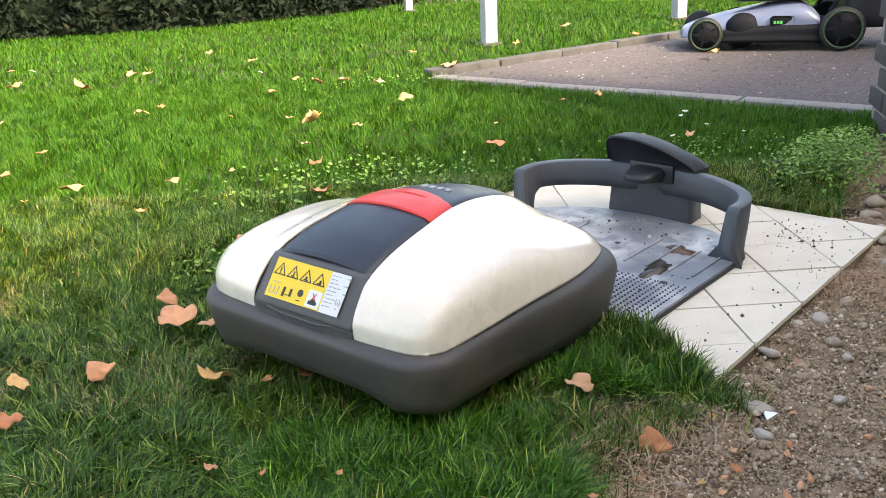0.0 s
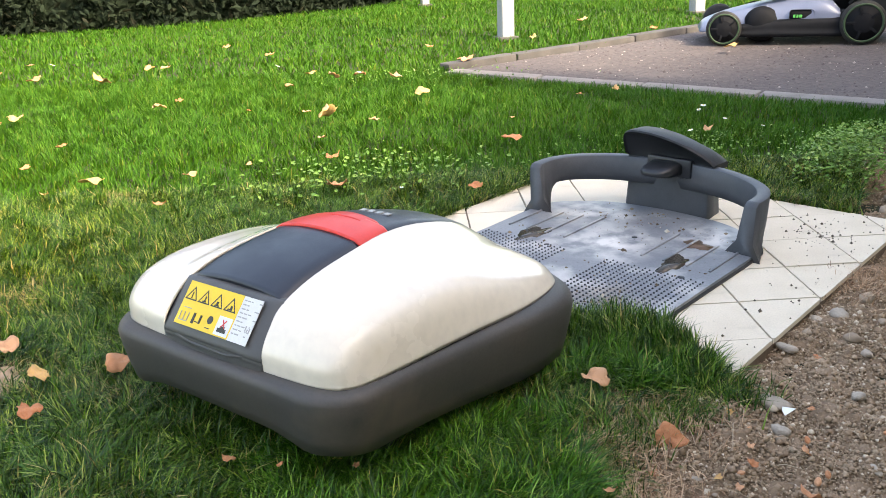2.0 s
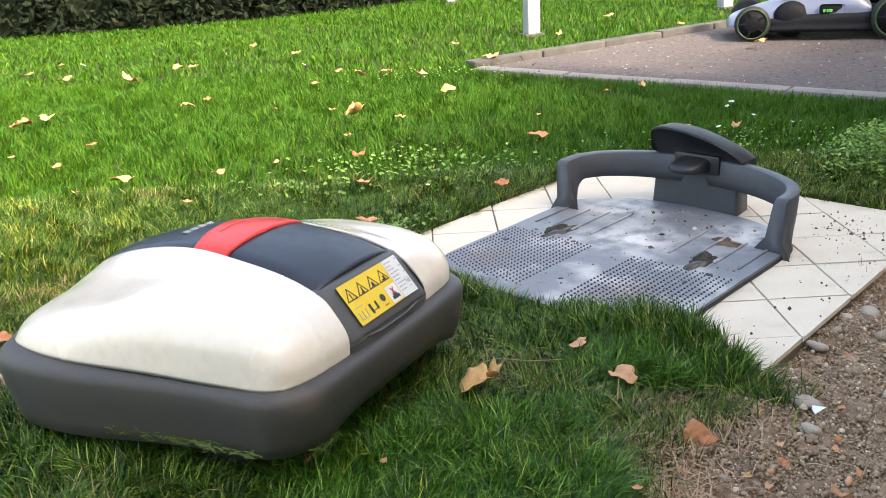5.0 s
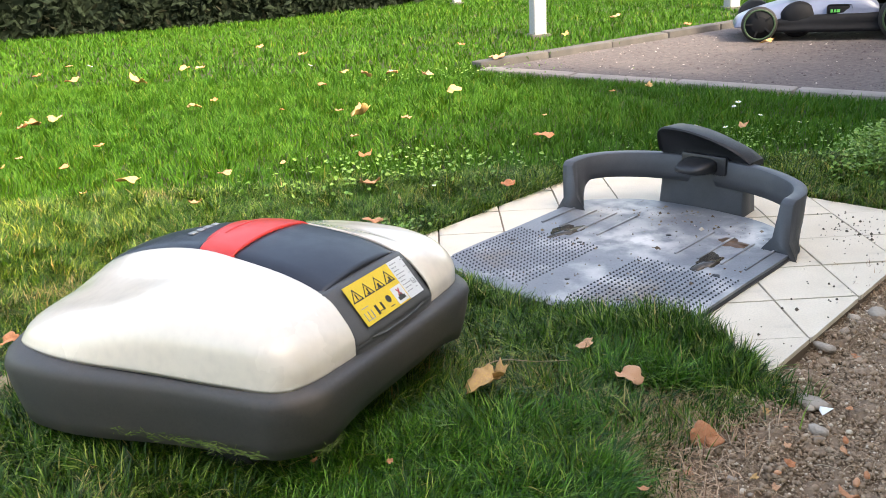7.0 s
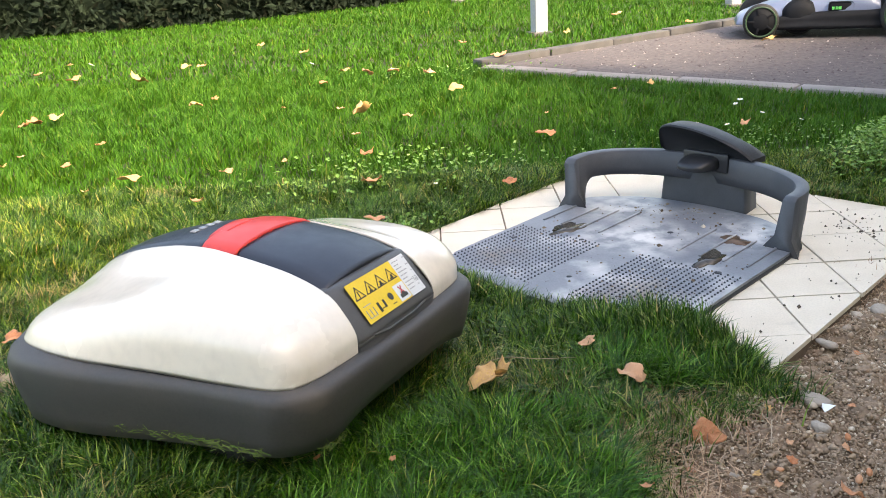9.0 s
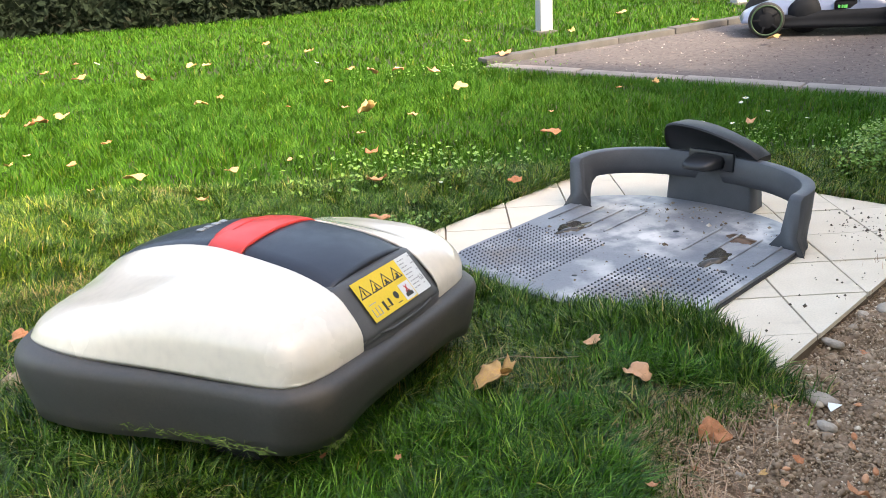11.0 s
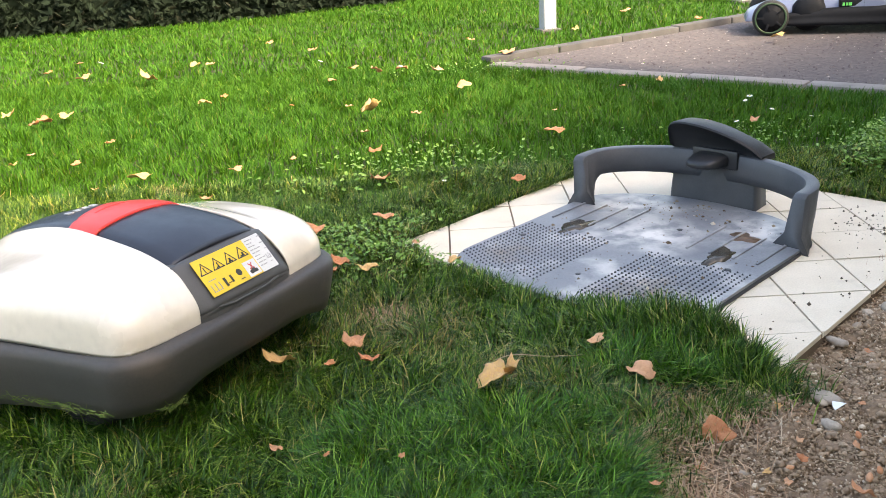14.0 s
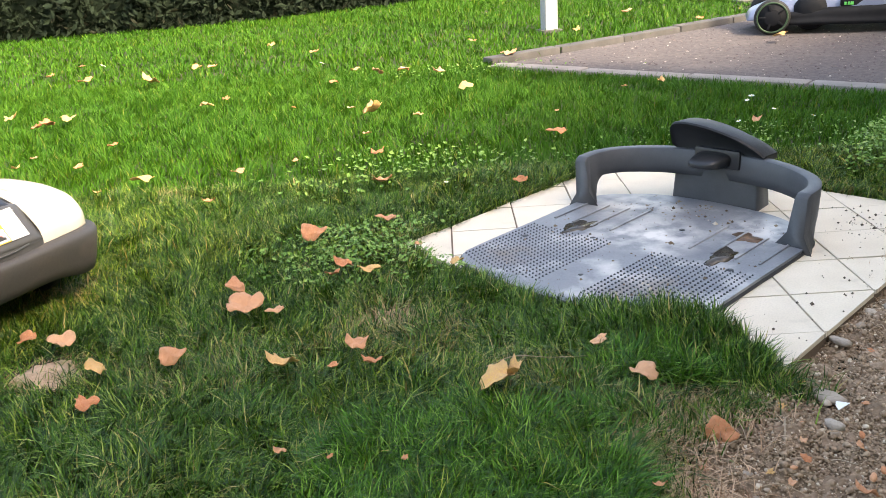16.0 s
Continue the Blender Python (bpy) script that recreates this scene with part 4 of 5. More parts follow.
    bm.faces.new(rings_[0])
    bm.faces.new(rings_[-1])
    part("charging_contact", bm, M_BLACK, dock, "black projecting charging contact")
    return dock


# ---- push mower parked on the asphalt ----
def push_mower():
    """Forward is +x; the origin is on the ground midway between the wheels."""
    mo = tagged(new("push_mower"), "silver-blue and black push lawn mower parked on asphalt", "lawn mower")
    wb, tr = .37, .235

    def wheel(x, y, r, label):
        w = part("wheel", lathe_bm([(r * .3, -.022), (r * .86, -.024), (r * .97, -.018), (r, -.008), (r, .008), (r * .97, .018), (r * .86, .024), (r * .3, .022)], 40), M_RUBBER, mo, label, m=pose(x, y, r))
        s = -1 if y < 0 else 1
        part("ring", lathe_bm([(r * .78, s * .023), (r * .80, s * .027), (r * .86, s * .027), (r * .88, s * .023)], 40), M_RIMGREEN, w, "dark green ring")
        part("wheel_cover", lathe_bm([(0, s * .030), (r * .35, s * .029), (r * .5, s * .022), (r * .76, s * .020), (r * .78, s * .024)], 32), M_DECK, w)
        for k in range(5):
            a_ = 2 * math.pi * k / 5
            part("spoke", box_bm(r * .4, .006, r * .12, (r * .55, s * .026, 0), .002), M_DECK, w, m=Matrix.Rotation(a_, 4, "Y"))
        return w

    for s in (-1, 1):
        wheel(wb, s * tr, .098, "front wheel")
        wheel(-wb, s * tr, .122, "large rear wheel")
    deck = [[(-.40, .0, .05), (-.40, .19, .05), (-.40, .205, .10), (-.40, .19, .15), (-.40, 0, .17)],
            [(-.2, .0, .05), (-.2, .225, .05), (-.2, .235, .09), (-.2, .21, .15), (-.2, 0, .17)],
            [(.1, .0, .05), (.1, .225, .05), (.1, .235, .09), (.1, .20, .14), (.1, 0, .16)],
            [(.32, .0, .05), (.32, .20, .05), (.32, .205, .08), (.32, .18, .11), (.32, 0, .13)],
            [(.45, .0, .06), (.45, .15, .06), (.45, .155, .08), (.45, .13, .10), (.45, 0, .11)]]
    for s in (-1, 1):
        g = surface(deck, 30, 18) * np.array([1, s, 1])
        part("deck_half", grid_bm(g, .003), M_DECK, mo, "charcoal cutting deck")
    top = [[(-.255, .0, .20), (-.255, .10, .20), (-.255, .17, .19), (-.255, .20, .17), (-.255, .205, .14)],
           [(-.20, .0, .255), (-.20, .11, .248), (-.20, .18, .225), (-.20, .21, .185), (-.20, .215, .14)],
           [(-.12, .0, .272), (-.12, .11, .265), (-.12, .18, .235), (-.12, .21, .19), (-.12, .215, .138)],
           [(-.02, .0, .262), (-.02, .10, .254), (-.02, .165, .225), (-.02, .20, .18), (-.02, .21, .132)],
           [(.16, .0, .225), (.16, .10, .217), (.16, .155, .192), (.16, .185, .155), (.16, .195, .118)],
           [(.33, .0, .185), (.33, .09, .177), (.33, .145, .155), (.33, .175, .125), (.33, .18, .095)],
           [(.47, .0, .13), (.47, .07, .126), (.47, .12, .112), (.47, .145, .095), (.47, .15, .075)],
           [(.50, .0, .075), (.50, .06, .075), (.50, .10, .075), (.50, .125, .075), (.50, .13, .075)]]
    for s in (-1, 1):
        part("hood_half", grid_bm(surface(top, 36, 20) * np.array([1, s, 1]), .004), M_SILVER, mo, "pale silver-blue hood")
        part("side_vent", box_bm(.13, .012, .060, (-.05, s * .206, .165), .015), M_DECK, mo)
        part("side_bulge", lathe_bm([(0, .05), (.05, .045), (.085, .025), (.10, 0)], 28), M_DECK, mo, m=pose(.16, s * .175, .115, 0, 0, 0 if s > 0 else 180))
        bm = bmesh.new()
        for k, w in enumerate((.012, .010, .016)):
            box_bm(w, .004, .016, (-.01 - k * .017, s * .2135, .160), bm=bm)
        part("side_mark", bm, M_NEON, mo, "bright green side print")
        part("handle_bar", tube_bm([(-.30, s * .19, .22), (-.42, s * .21, .40), (-.75, s * .21, .85), (-.88, s * .19, .98)], .012, 10), M_BLACK, mo)
    part("power_head", box_bm(.84, .30, .26, (-.19, .02, .40), .06, 4), M_BLACK, mo, "black motor housing")
    part("release_key", box_bm(.03, .02, .035, (.0, -.12, .275), .008), M_NEON, mo, "green safety key")
    part("grass_bag", box_bm(.55, .44, .36, (-.66, 0, .30), .06, 4), M_BLACK, mo, "black fabric grass bag")
    part("handle_grip", tube_bm([(-.88, -.19, .98), (-.92, -.1, 1.0), (-.92, .1, 1.0), (-.88, .19, .98)], .014, 10), M_BLACK, mo)
    return mo


# ---- leaves, stones, weeds ----
def leaf_mesh(seed, curl, mat, name="fallen_leaf"):
    """A lobed, curled dry leaf with thickness, about 1 m across, to be scaled."""
    rnd = random.Random(seed)
    n = 36
    rim = []
    lobes = rnd.choice((3, 5, 5))
    ph = rnd.uniform(0, 6.28)
    for i in range(n):
        a = 2 * math.pi * i / n
        r = .42 + .065 * math.cos(lobes * a + ph) + .03 * math.cos(2 * lobes * a + ph) + rnd.uniform(-.03, .03) + .06 * math.cos(a)
        rim.append((r * math.cos(a), r * math.sin(a) * .8))
    verts, faces = [], []

    def z(x, y):
        return curl * (.5 * x * x - .25 * y * y + .55 * y * abs(y)) + .10 * math.sin(7 * x + seed) * math.sin(6 * y + ph) + .045 * math.sin(15 * x + ph) * math.cos(13 * y) + .05 * abs(y) + .16 * curl
    for lay, dz in ((0, 0), (1, -.012)):
        verts.append((0, 0, z(0, 0) + dz))
        for f_ in (.35, .7, 1.0):
            for x, y in rim:
                verts.append((x * f_, y * f_, z(x * f_, y * f_) + dz))
    off = 1 + 3 * n
    for lay in (0, 1):
        o = lay * off
        for i in range(n):
            j = (i + 1) % n
            tri = (o, o + 1 + i, o + 1 + j)
            faces.append(tri if not lay else tri[::-1])
            for k in (0, 1):
                q = (o + 1 + k * n + i, o + 1 + (k + 1) * n + i, o + 1 + (k + 1) * n + j, o + 1 + k * n + j)
                faces.append(q if not lay else q[::-1])
    for i in range(n):
        j = (i + 1) % n
        faces.append((1 + 2 * n + i, off + 1 + 2 * n + i, off + 1 + 2 * n + j, 1 + 2 * n + j))
    return mesh_of(name, verts, faces, mat, True)


LEAVES = [leaf_mesh(k, c, M_LEAF) for k, c in enumerate((.5, .9, 1.3, .3, .7, 1.1))]
LEAVES_Y = [leaf_mesh(20 + k, c, M_LEAFY) for k, c in enumerate((1.5, .8))]


def fallen_leaf(x, y, size, kind=0, z=0.022, tilt=(0, 0), turn=None, yellow=False, label="dry reddish-brown fallen leaf curled on the grass"):
    me = (LEAVES_Y if yellow else LEAVES)[kind % (2 if yellow else 6)]
    ob = new("fallen_leaf", me)
    ob.matrix_world = pose(x, y, z, tilt[0], tilt[1], turn if turn is not None else random.uniform(0, 360)) @ Matrix.Scale(size, 4)
    return tagged(ob, label, "leaf", group="fallen leaves")


for x, y, s, k, zz, tl, yl in [
    (0.390, 1.122, 0.055, 2, -0.010, 35, False),
    (0.317, 1.285, 0.055, 3, 0.014, 12, False),
    (0.078, 1.290, 0.080, 5, 0.014, 12, True),
    (0.110, 1.300, 0.056, 0, 0.014, 30, True),
    (0.269, 1.405, 0.039, 0, 0.014, 10, False),
    (-0.164, 2.517, 0.071, 1, 0.014, 10, False),
    (-0.936, 2.708, 0.085, 3, 0.014, 0, True),
    (0.148, 3.955, 0.085, 3, 0.014, 0, True),
    (-0.245, 3.506, 0.114, 4, 0.014, 8, True),
    (-0.344, 3.675, 0.046, 0, 0.014, 0, False),
    (-0.647, 2.763, 0.049, 3, 0.014, 0, False),
    (-0.197, 2.870, 0.054, 1, 0.014, 0, False),
    (-0.275, 4.533, 0.070, 2, 0.014, 20, False),
    (-0.640, 1.418, 0.052, 1, 0.014, 25, True),
    (-0.747, 1.537, 0.062, 4, 0.014, 10, False),
    (-0.832, 1.577, 0.044, 3, 0.014, 0, False),
    (-0.511, 1.441, 0.054, 2, 0.014, 20, False),
    (-0.447, 1.715, 0.080, 2, 0.014, 25, False),
    (-0.420, 1.653, 0.087, 4, 0.014, 5, False),
    (-0.347, 1.636, 0.044, 3, 0.014, 0, False),
    (-0.173, 1.452, 0.049, 1, 0.014, 5, False),
    (-0.136, 1.379, 0.045, 4, 0.014, 5, False),
    (-0.290, 1.375, 0.062, 2, 0.014, 5, True),
    (-0.206, 1.378, 0.026, 0, 0.014, 0, False),
    (-0.618, 1.306, 0.049, 3, 0.014, 0, False),
    (-0.259, 1.113, 0.025, 1, 0.014, 10, False),
    (-0.184, 1.096, 0.014, 0, 0.014, 10, False),
    (-0.075, 1.080, 0.012, 0, 0.014, 10, False),
    (-0.330, 2.072, 0.071, 2, 0.014, 20, False),
    (-0.225, 1.853, 0.055, 1, 0.014, 5, False),
    (-0.165, 1.815, 0.059, 3, 0.014, 5, True),
    (-0.244, 1.809, 0.039, 4, 0.014, 5, False),
    (-0.140, 2.183, 0.063, 3, 0.014, 5, False),
    (0.235, 2.439, 0.046, 4, 0.014, 5, False),
    (0.029, 1.835, 0.042, 3, 0.014, 5, True),
    (-1.648, 3.737, 0.088, 4, 0.014, 5, False),
    (-1.673, 3.679, 0.062, 1, 0.014, 5, False),
    (-1.601, 3.835, 0.083, 3, 0.014, 0, True),
    (-1.214, 3.264, 0.048, 0, 0.014, 0, False),
    (-1.471, 4.659, 0.105, 4, 0.014, 5, True),
    (-1.938, 4.980, 0.090, 3, 0.014, 0, False),
    (-1.017, 3.937, 0.081, 3, 0.014, 0, True),
    (-0.960, 4.090, 0.045, 0, 0.014, 0, False),
    (-0.663, 2.432, 0.044, 1, 0.014, 5, False),
    (-0.716, 5.524, 0.068, 0, 0.014, 0, False),
    (0.034, 4.441, 0.082, 1, 0.014, 0, False),
    (-0.140, 4.622, 0.085, 3, 0.014, 0, False),
    (-0.396, 4.692, 0.065, 3, 0.014, 0, True),
    (-0.249, 3.177, 0.045, 0, 0.014, 0, False),
    (0.426, 3.022, 0.085, 3, 0.014, 0, False),
    (-0.063, 3.447, 0.053, 0, 0.014, 0, False),
    (-0.485, 4.363, 0.061, 3, 0.014, 0, False),
    (-1.269, 5.180, 0.065, 0, 0.014, 0, False),
    (-1.357, 5.175, 0.082, 3, 0.014, 0, True),
    (-1.056, 6.008, 0.065, 0, 0.014, 0, False),
    (-2.164, 5.563, 0.055, 0, 0.014, 0, False),
    (1.464, 6.607, 0.093, 0, 0.014, 0, False),
    (1.792, 5.922, 0.066, 0, 0.014, 0, False),
    (0.937, 5.681, 0.053, 0, 0.014, 0, True),
    (0.265, 5.556, 0.059, 0, 0.014, 0, False),
    (0.433, 4.911, 0.098, 0, 0.014, 0, False),
    (1.117, 2.982, 0.044, 1, 0.014, 20, False),
    (0.991, 3.791, 0.042, 0, 0.014, 0, True),
    (0.824, 3.757, 0.036, 0, 0.014, 0, False),
    (1.939, 4.904, 0.089, 3, 0.014, 0, True),
    (-1.040, 2.603, 0.026, 0, 0.014, 0, True),
    (-1.455, 2.980, 0.036, 0, 0.014, 0, True),
    (-1.232, 2.961, 0.045, 0, 0.014, 0, False),
    (-0.470, 2.853, 0.027, 0, 0.014, 0, False),
    (-0.601, 3.773, 0.029, 0, 0.014, 0, False),
    (0.567, 1.246, 0.021, 0, -0.010, 10, True),
    (0.268, 0.974, 0.024, 1, 0.014, 20, False),
    (0.449, 1.387, 0.015, 0, -0.010, 10, False),
    (0.509, 1.181, 0.016, 0, -0.010, 10, True),
    (0.430, 1.015, 0.016, 0, -0.010, 0, True),
    (0.306, 1.093, 0.016, 0, -0.010, 0, False),
    (0.574, 1.057, 0.023, 2, -0.010, 20, False),
    (0.506, 1.088, 0.015, 1, -0.010, 10, False),
    (0.536, 0.954, 0.040, 1, -0.010, 25, False),
    (0.451, 0.992, 0.016, 1, -0.010, 10, False),
    (0.639, 1.176, 0.018, 0, -0.010, 0, False),
    (0.493, 1.045, 0.021, 3, -0.010, 0, False),
    (0.343, 1.035, 0.018, 1, -0.010, 0, False),
    (0.726, 1.339, 0.020, 1, -0.010, 0, False),
    (-0.058, 1.970, 0.025, 0, 0.014, 0, False),
    (-2.226, 5.229, 0.061, 0, 0.014, 0, False),
    (-1.870, 3.884, 0.066, 0, 0.014, 0, True),
    (-1.460, 3.136, 0.032, 0, 0.014, 0, False),
    (0.474, 3.358, 0.021, 0, 0.014, 0, False),
]:
    lift = .973 if zz > 0 else 1.0
    fallen_leaf(x * lift, y * lift, s, k, zz + (.018 if zz > 0 else 0), (tl, random.uniform(-12, 12)), None, yl)


# ---- grass ----
def patchy(x, y, s=3.0, k=0.0):
    return np.array([noise.noise((a * s, b * s, k)) for a, b in zip(x, y)])


def blades(name, label, x, y, height, width, mat, seed, bend=0.5, segs=3, category="grass", z0=-0.012):
    """Grass blades as tapered bent strips, one object."""
    rng = np.random.default_rng(seed)
    n = len(x)
    a = 7.0 * patchy(x, y, 9.0, 3.0) + rng.normal(0, 1.2, n)
    lean = rng.uniform(0.15, 1.0, n) * bend
    h = height * rng.uniform(0.45, 1.2, n)
    w = width * rng.uniform(0.55, 1.35, n)
    dx, dy = np.cos(a), np.sin(a)
    tw = a + np.pi / 2 + rng.normal(0, .5, n)
    wx, wy = np.cos(tw), np.sin(tw)
    verts, cols = [], []
    for k in range(segs):
        t = k / segs
        px = x + dx * lean * h * t ** 1.7
        py = y + dy * lean * h * t ** 1.7
        pz = z0 + h * (t - .35 * lean * t * t)
        ww = w * (1 - .55 * t) / 2
        verts += [np.stack([px - wx * ww, py - wy * ww, pz], 1), np.stack([px + wx * ww, py + wy * ww, pz], 1)]
    verts.append(np.stack([x + dx * lean * h, y + dy * lean * h, z0 + h * (1 - .35 * lean)], 1))
    nv = 2 * segs + 1
    v = np.stack(verts, 1).reshape(-1, 3)
    base = np.arange(n) * nv
    tris = []
    for k in range(segs - 1):
        q = 2 * k
        tris += [np.stack([base + q, base + q + 1, base + q + 3], 1), np.stack([base + q, base + q + 3, base + q + 2], 1)]
    q = 2 * (segs - 1)
    tris.append(np.stack([base + q, base + q + 1, base + q + 2], 1))
    t_ = np.concatenate(tris)
    me = bpy.data.meshes.new(name)
    me.vertices.add(len(v))
    me.vertices.foreach_set("co", v.astype(np.float32).ravel())
    me.loops.add(t_.size)
    me.loops.foreach_set("vertex_index", t_.astype(np.int32).ravel())
    me.polygons.add(len(t_))
    me.polygons.foreach_set("loop_start", np.arange(0, t_.size, 3, dtype=np.int32))
    me.polygons.foreach_set("loop_total", np.full(len(t_), 3, np.int32))
    me.update(calc_edges=True)
    me.materials.append(mat)
    ob = new(name, me)
    return tagged(ob, label, category, kind="stuff")


BARE = [(-0.740, 1.445, 0.095, .085), (0.335, 1.235, .08, .05), (0.27, 1.10, .07, .06), (-.12, 1.60, .07, .05)]


PAD_EDGE = [(0.22, 4.62), (2.6, 6.18), (5.2, 7.9), (7.5, 5.2), (3.52, 1.86)]


def lawn_points(rng, n, x0, x1, y0, y1, wedge=True):
    x, y = rng.uniform(x0, x1, n), rng.uniform(y0, y1, n)
    ok = ~(inside(x, y, SOIL) | inside(x, y, PAD_EDGE))
    pu = x * PU.x + y * PU.y
    pv = x * PV.x + y * PV.y
    ok &= ~((pu > U0 + .004) & (pu < U1) & (pv > V0) & (pv < V1))
    ok &= ~((pu > 1.262 + .02 * np.sin(pv * 23)) & (pu < 1.5) & (pv > .90) & (pv < 1.40))
    if wedge:
        ok &= (np.abs(x) < 0.35 + 0.60 * np.maximum(y, 0.0))
    for bx_, by_, rx_, ry_ in BARE:
        d = ((x - bx_) / rx_) ** 2 + ((y - by_) / ry_) ** 2
        ok &= ~((d < 1.0) & (rng.random(n) < .80))
    return x[ok], y[ok]


rng = np.random.default_rng(5)
x, y = lawn_points(rng, 165000, -1.6, 1.4, 0.70, 1.55)
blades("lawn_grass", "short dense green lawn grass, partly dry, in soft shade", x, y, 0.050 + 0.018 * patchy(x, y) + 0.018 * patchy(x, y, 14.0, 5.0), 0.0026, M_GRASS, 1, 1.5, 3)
x, y = lawn_points(rng, 95000, -0.6, 0.5, 0.70, 1.42)
lush = ((x - .02) / .27) ** 2 + ((y - 1.03) / .20) ** 2 + 0.5 * patchy(x, y, 6.0, 2.0) < 1
lush |= ((x - .38) / .13) ** 2 + ((y - 1.32) / .07) ** 2 + 0.4 * patchy(x, y, 8.0, 2.0) < 1
x, y = x[lush], y[lush]
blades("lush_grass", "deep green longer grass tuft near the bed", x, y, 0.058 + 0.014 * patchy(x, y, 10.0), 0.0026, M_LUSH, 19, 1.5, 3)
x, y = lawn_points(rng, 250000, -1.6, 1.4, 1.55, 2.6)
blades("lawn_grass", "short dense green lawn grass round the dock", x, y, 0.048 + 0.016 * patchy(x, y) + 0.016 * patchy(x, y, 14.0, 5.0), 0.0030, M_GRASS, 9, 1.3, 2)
x, y = lawn_points(rng, 190000, -3.0, 2.6, 2.6, 4.8)
blades("lawn_grass", "short dense green lawn grass farther from the dock", x, y, 0.042 + 0.012 * patchy(x, y), 0.0042, M_GRASS_FAR, 2, 0.9, 2)
x, y = lawn_points(rng, 140000, -5.6, 4.5, 4.8, 9.2)
blades("lawn_grass", "sunlit green lawn grass towards the hedge", x, y, 0.045 + 0.012 * patchy(x, y, 1.5), 0.008, M_GRASS_FAR, 3, 0.9, 2)
x, y = lawn_points(rng, 40000, -8.0, 8.0, 9.2, 16.0, False)
blades("lawn_grass", "bright green lawn grass in the distance", x, y, 0.05 + 0 * x, 0.018, M_GRASS_FAR, 4, 0.9, 2)
# a longer fringe leans over the front corner of the paving and dock
uu, vv = rng.uniform(1.20, 1.385, 22000), rng.uniform(0.55, 1.45, 22000)
keep = (rng.random(22000) < np.clip((uu - 1.17) / .14, 0.1, 1)) & (uu < 1.265 + .11 * np.exp(-((vv - .74) / .17) ** 2) + .015 * np.sin(vv * 21))
fx, fy = uu * PU.x + vv * PV.x, uu * PU.y + vv * PV.y
blades("long_grass", "longer uncut grass fringe along the dock's front edge", fx[keep], fy[keep], 0.040 + 0.03 * np.exp(-((vv[keep] - .76) / .2) ** 2) + 0.015 * patchy(fx[keep], fy[keep], 8), 0.0030, M_GRASS, 6, 0.9)
# dry straw at the bed's edge and in the bare spots
sx_, sy_ = [], []
for bx_, by_, rx_, ry_ in BARE + [(0.27, 0.97, .09, .09), (0.29, 1.00, .08, .07), (0.36, 1.17, .10, .06), (1.02, 1.63, .10, .09)]:
    n_ = 700
    sx_.append(bx_ + rng.normal(0, rx_ * .7, n_))
    sy_.append(by_ + rng.normal(0, ry_ * .7, n_))
sx_, sy_ = np.concatenate(sx_), np.concatenate(sy_)
blades("dry_straw", "flat dry straw and dead grass at the edge of the bed", sx_, sy_, 0.030 + 0 * sx_, 0.0019, M_DRY, 7, 2.3, z0=-.014)


# stray blades creeping over the edge of the bed
edge = np.array([(0.235, 0.80), (0.24, 0.97), (0.26, 1.09), (0.34, 1.18), (0.46, 1.24), (0.54, 1.285)])
k_ = rng.integers(0, len(edge) - 1, 3600)
f_ = rng.random(3600)[:, None]
ex = edge[k_] * (1 - f_) + edge[k_ + 1] * f_ + np.abs(rng.normal(0, .036, (3600, 1))) * np.array([[.75, -.65]]) + rng.normal(0, .016, (3600, 2))
blades("stray_grass", "thin stray grass blades growing over the soil edge", ex[:, 0], ex[:, 1], 0.045 + 0 * k_, 0.0022, M_GRASS, 23, 1.3, 2, z0=-.02)
# the lawn beside and behind the camera
x, y = rng.uniform(-5, 3.0, 80000), rng.uniform(-1.6, 5.0, 80000)
ok = ~(inside(x, y, SOIL) | inside(x, y, PAD_EDGE) | inside(x, y, PAVEMENT)) & ((np.abs(x) > 0.33 + 0.60 * np.maximum(y, 0)) | (y < 0.74)) & (x * PV.x + y * PV.y > -1.05)
blades("lawn_grass", "short green lawn grass beside the soil bed", x[ok], y[ok], 0.045 + 0 * x[ok], 0.008, M_GRASS_FAR, 24, 1.0, 2)
# dead thatch showing through the lawn where it is thin or worn
x, y = lawn_points(rng, 75000, -1.4, 1.2, 0.75, 2.6)
worn = patchy(x, y, 3.2, 8.0) + 0.35 * patchy(x, y, 13.0, 9.0) + 0.55 * np.exp(-((x + .03) / .30) ** 2 - ((y - 1.68) / .20) ** 2) + 0.7 * np.exp(-((x - .30) / .10) ** 2 - ((y - 1.21) / .12) ** 2) + 0.6 * np.exp(-((x + .70) / .14) ** 2 - ((y - 1.40) / .10) ** 2) + 0.5 * np.exp(-((x + .42) / .22) ** 2 - ((y - .97) / .10) ** 2) + 0.4 * np.exp(-((x - .24) / .08) ** 2 - ((y - 1.0) / .25) ** 2)
worn -= 0.6 * np.exp(-((x - .02) / .25) ** 2 - ((y - 1.03) / .17) ** 2)
x, y = x[worn > 0.34], y[worn > 0.34]
blades("dead_thatch", "pale dead grass blades lying in the worn lawn", x, y, 0.048 + 0 * x, 0.0020, M_THATCH, 17, 1.5)


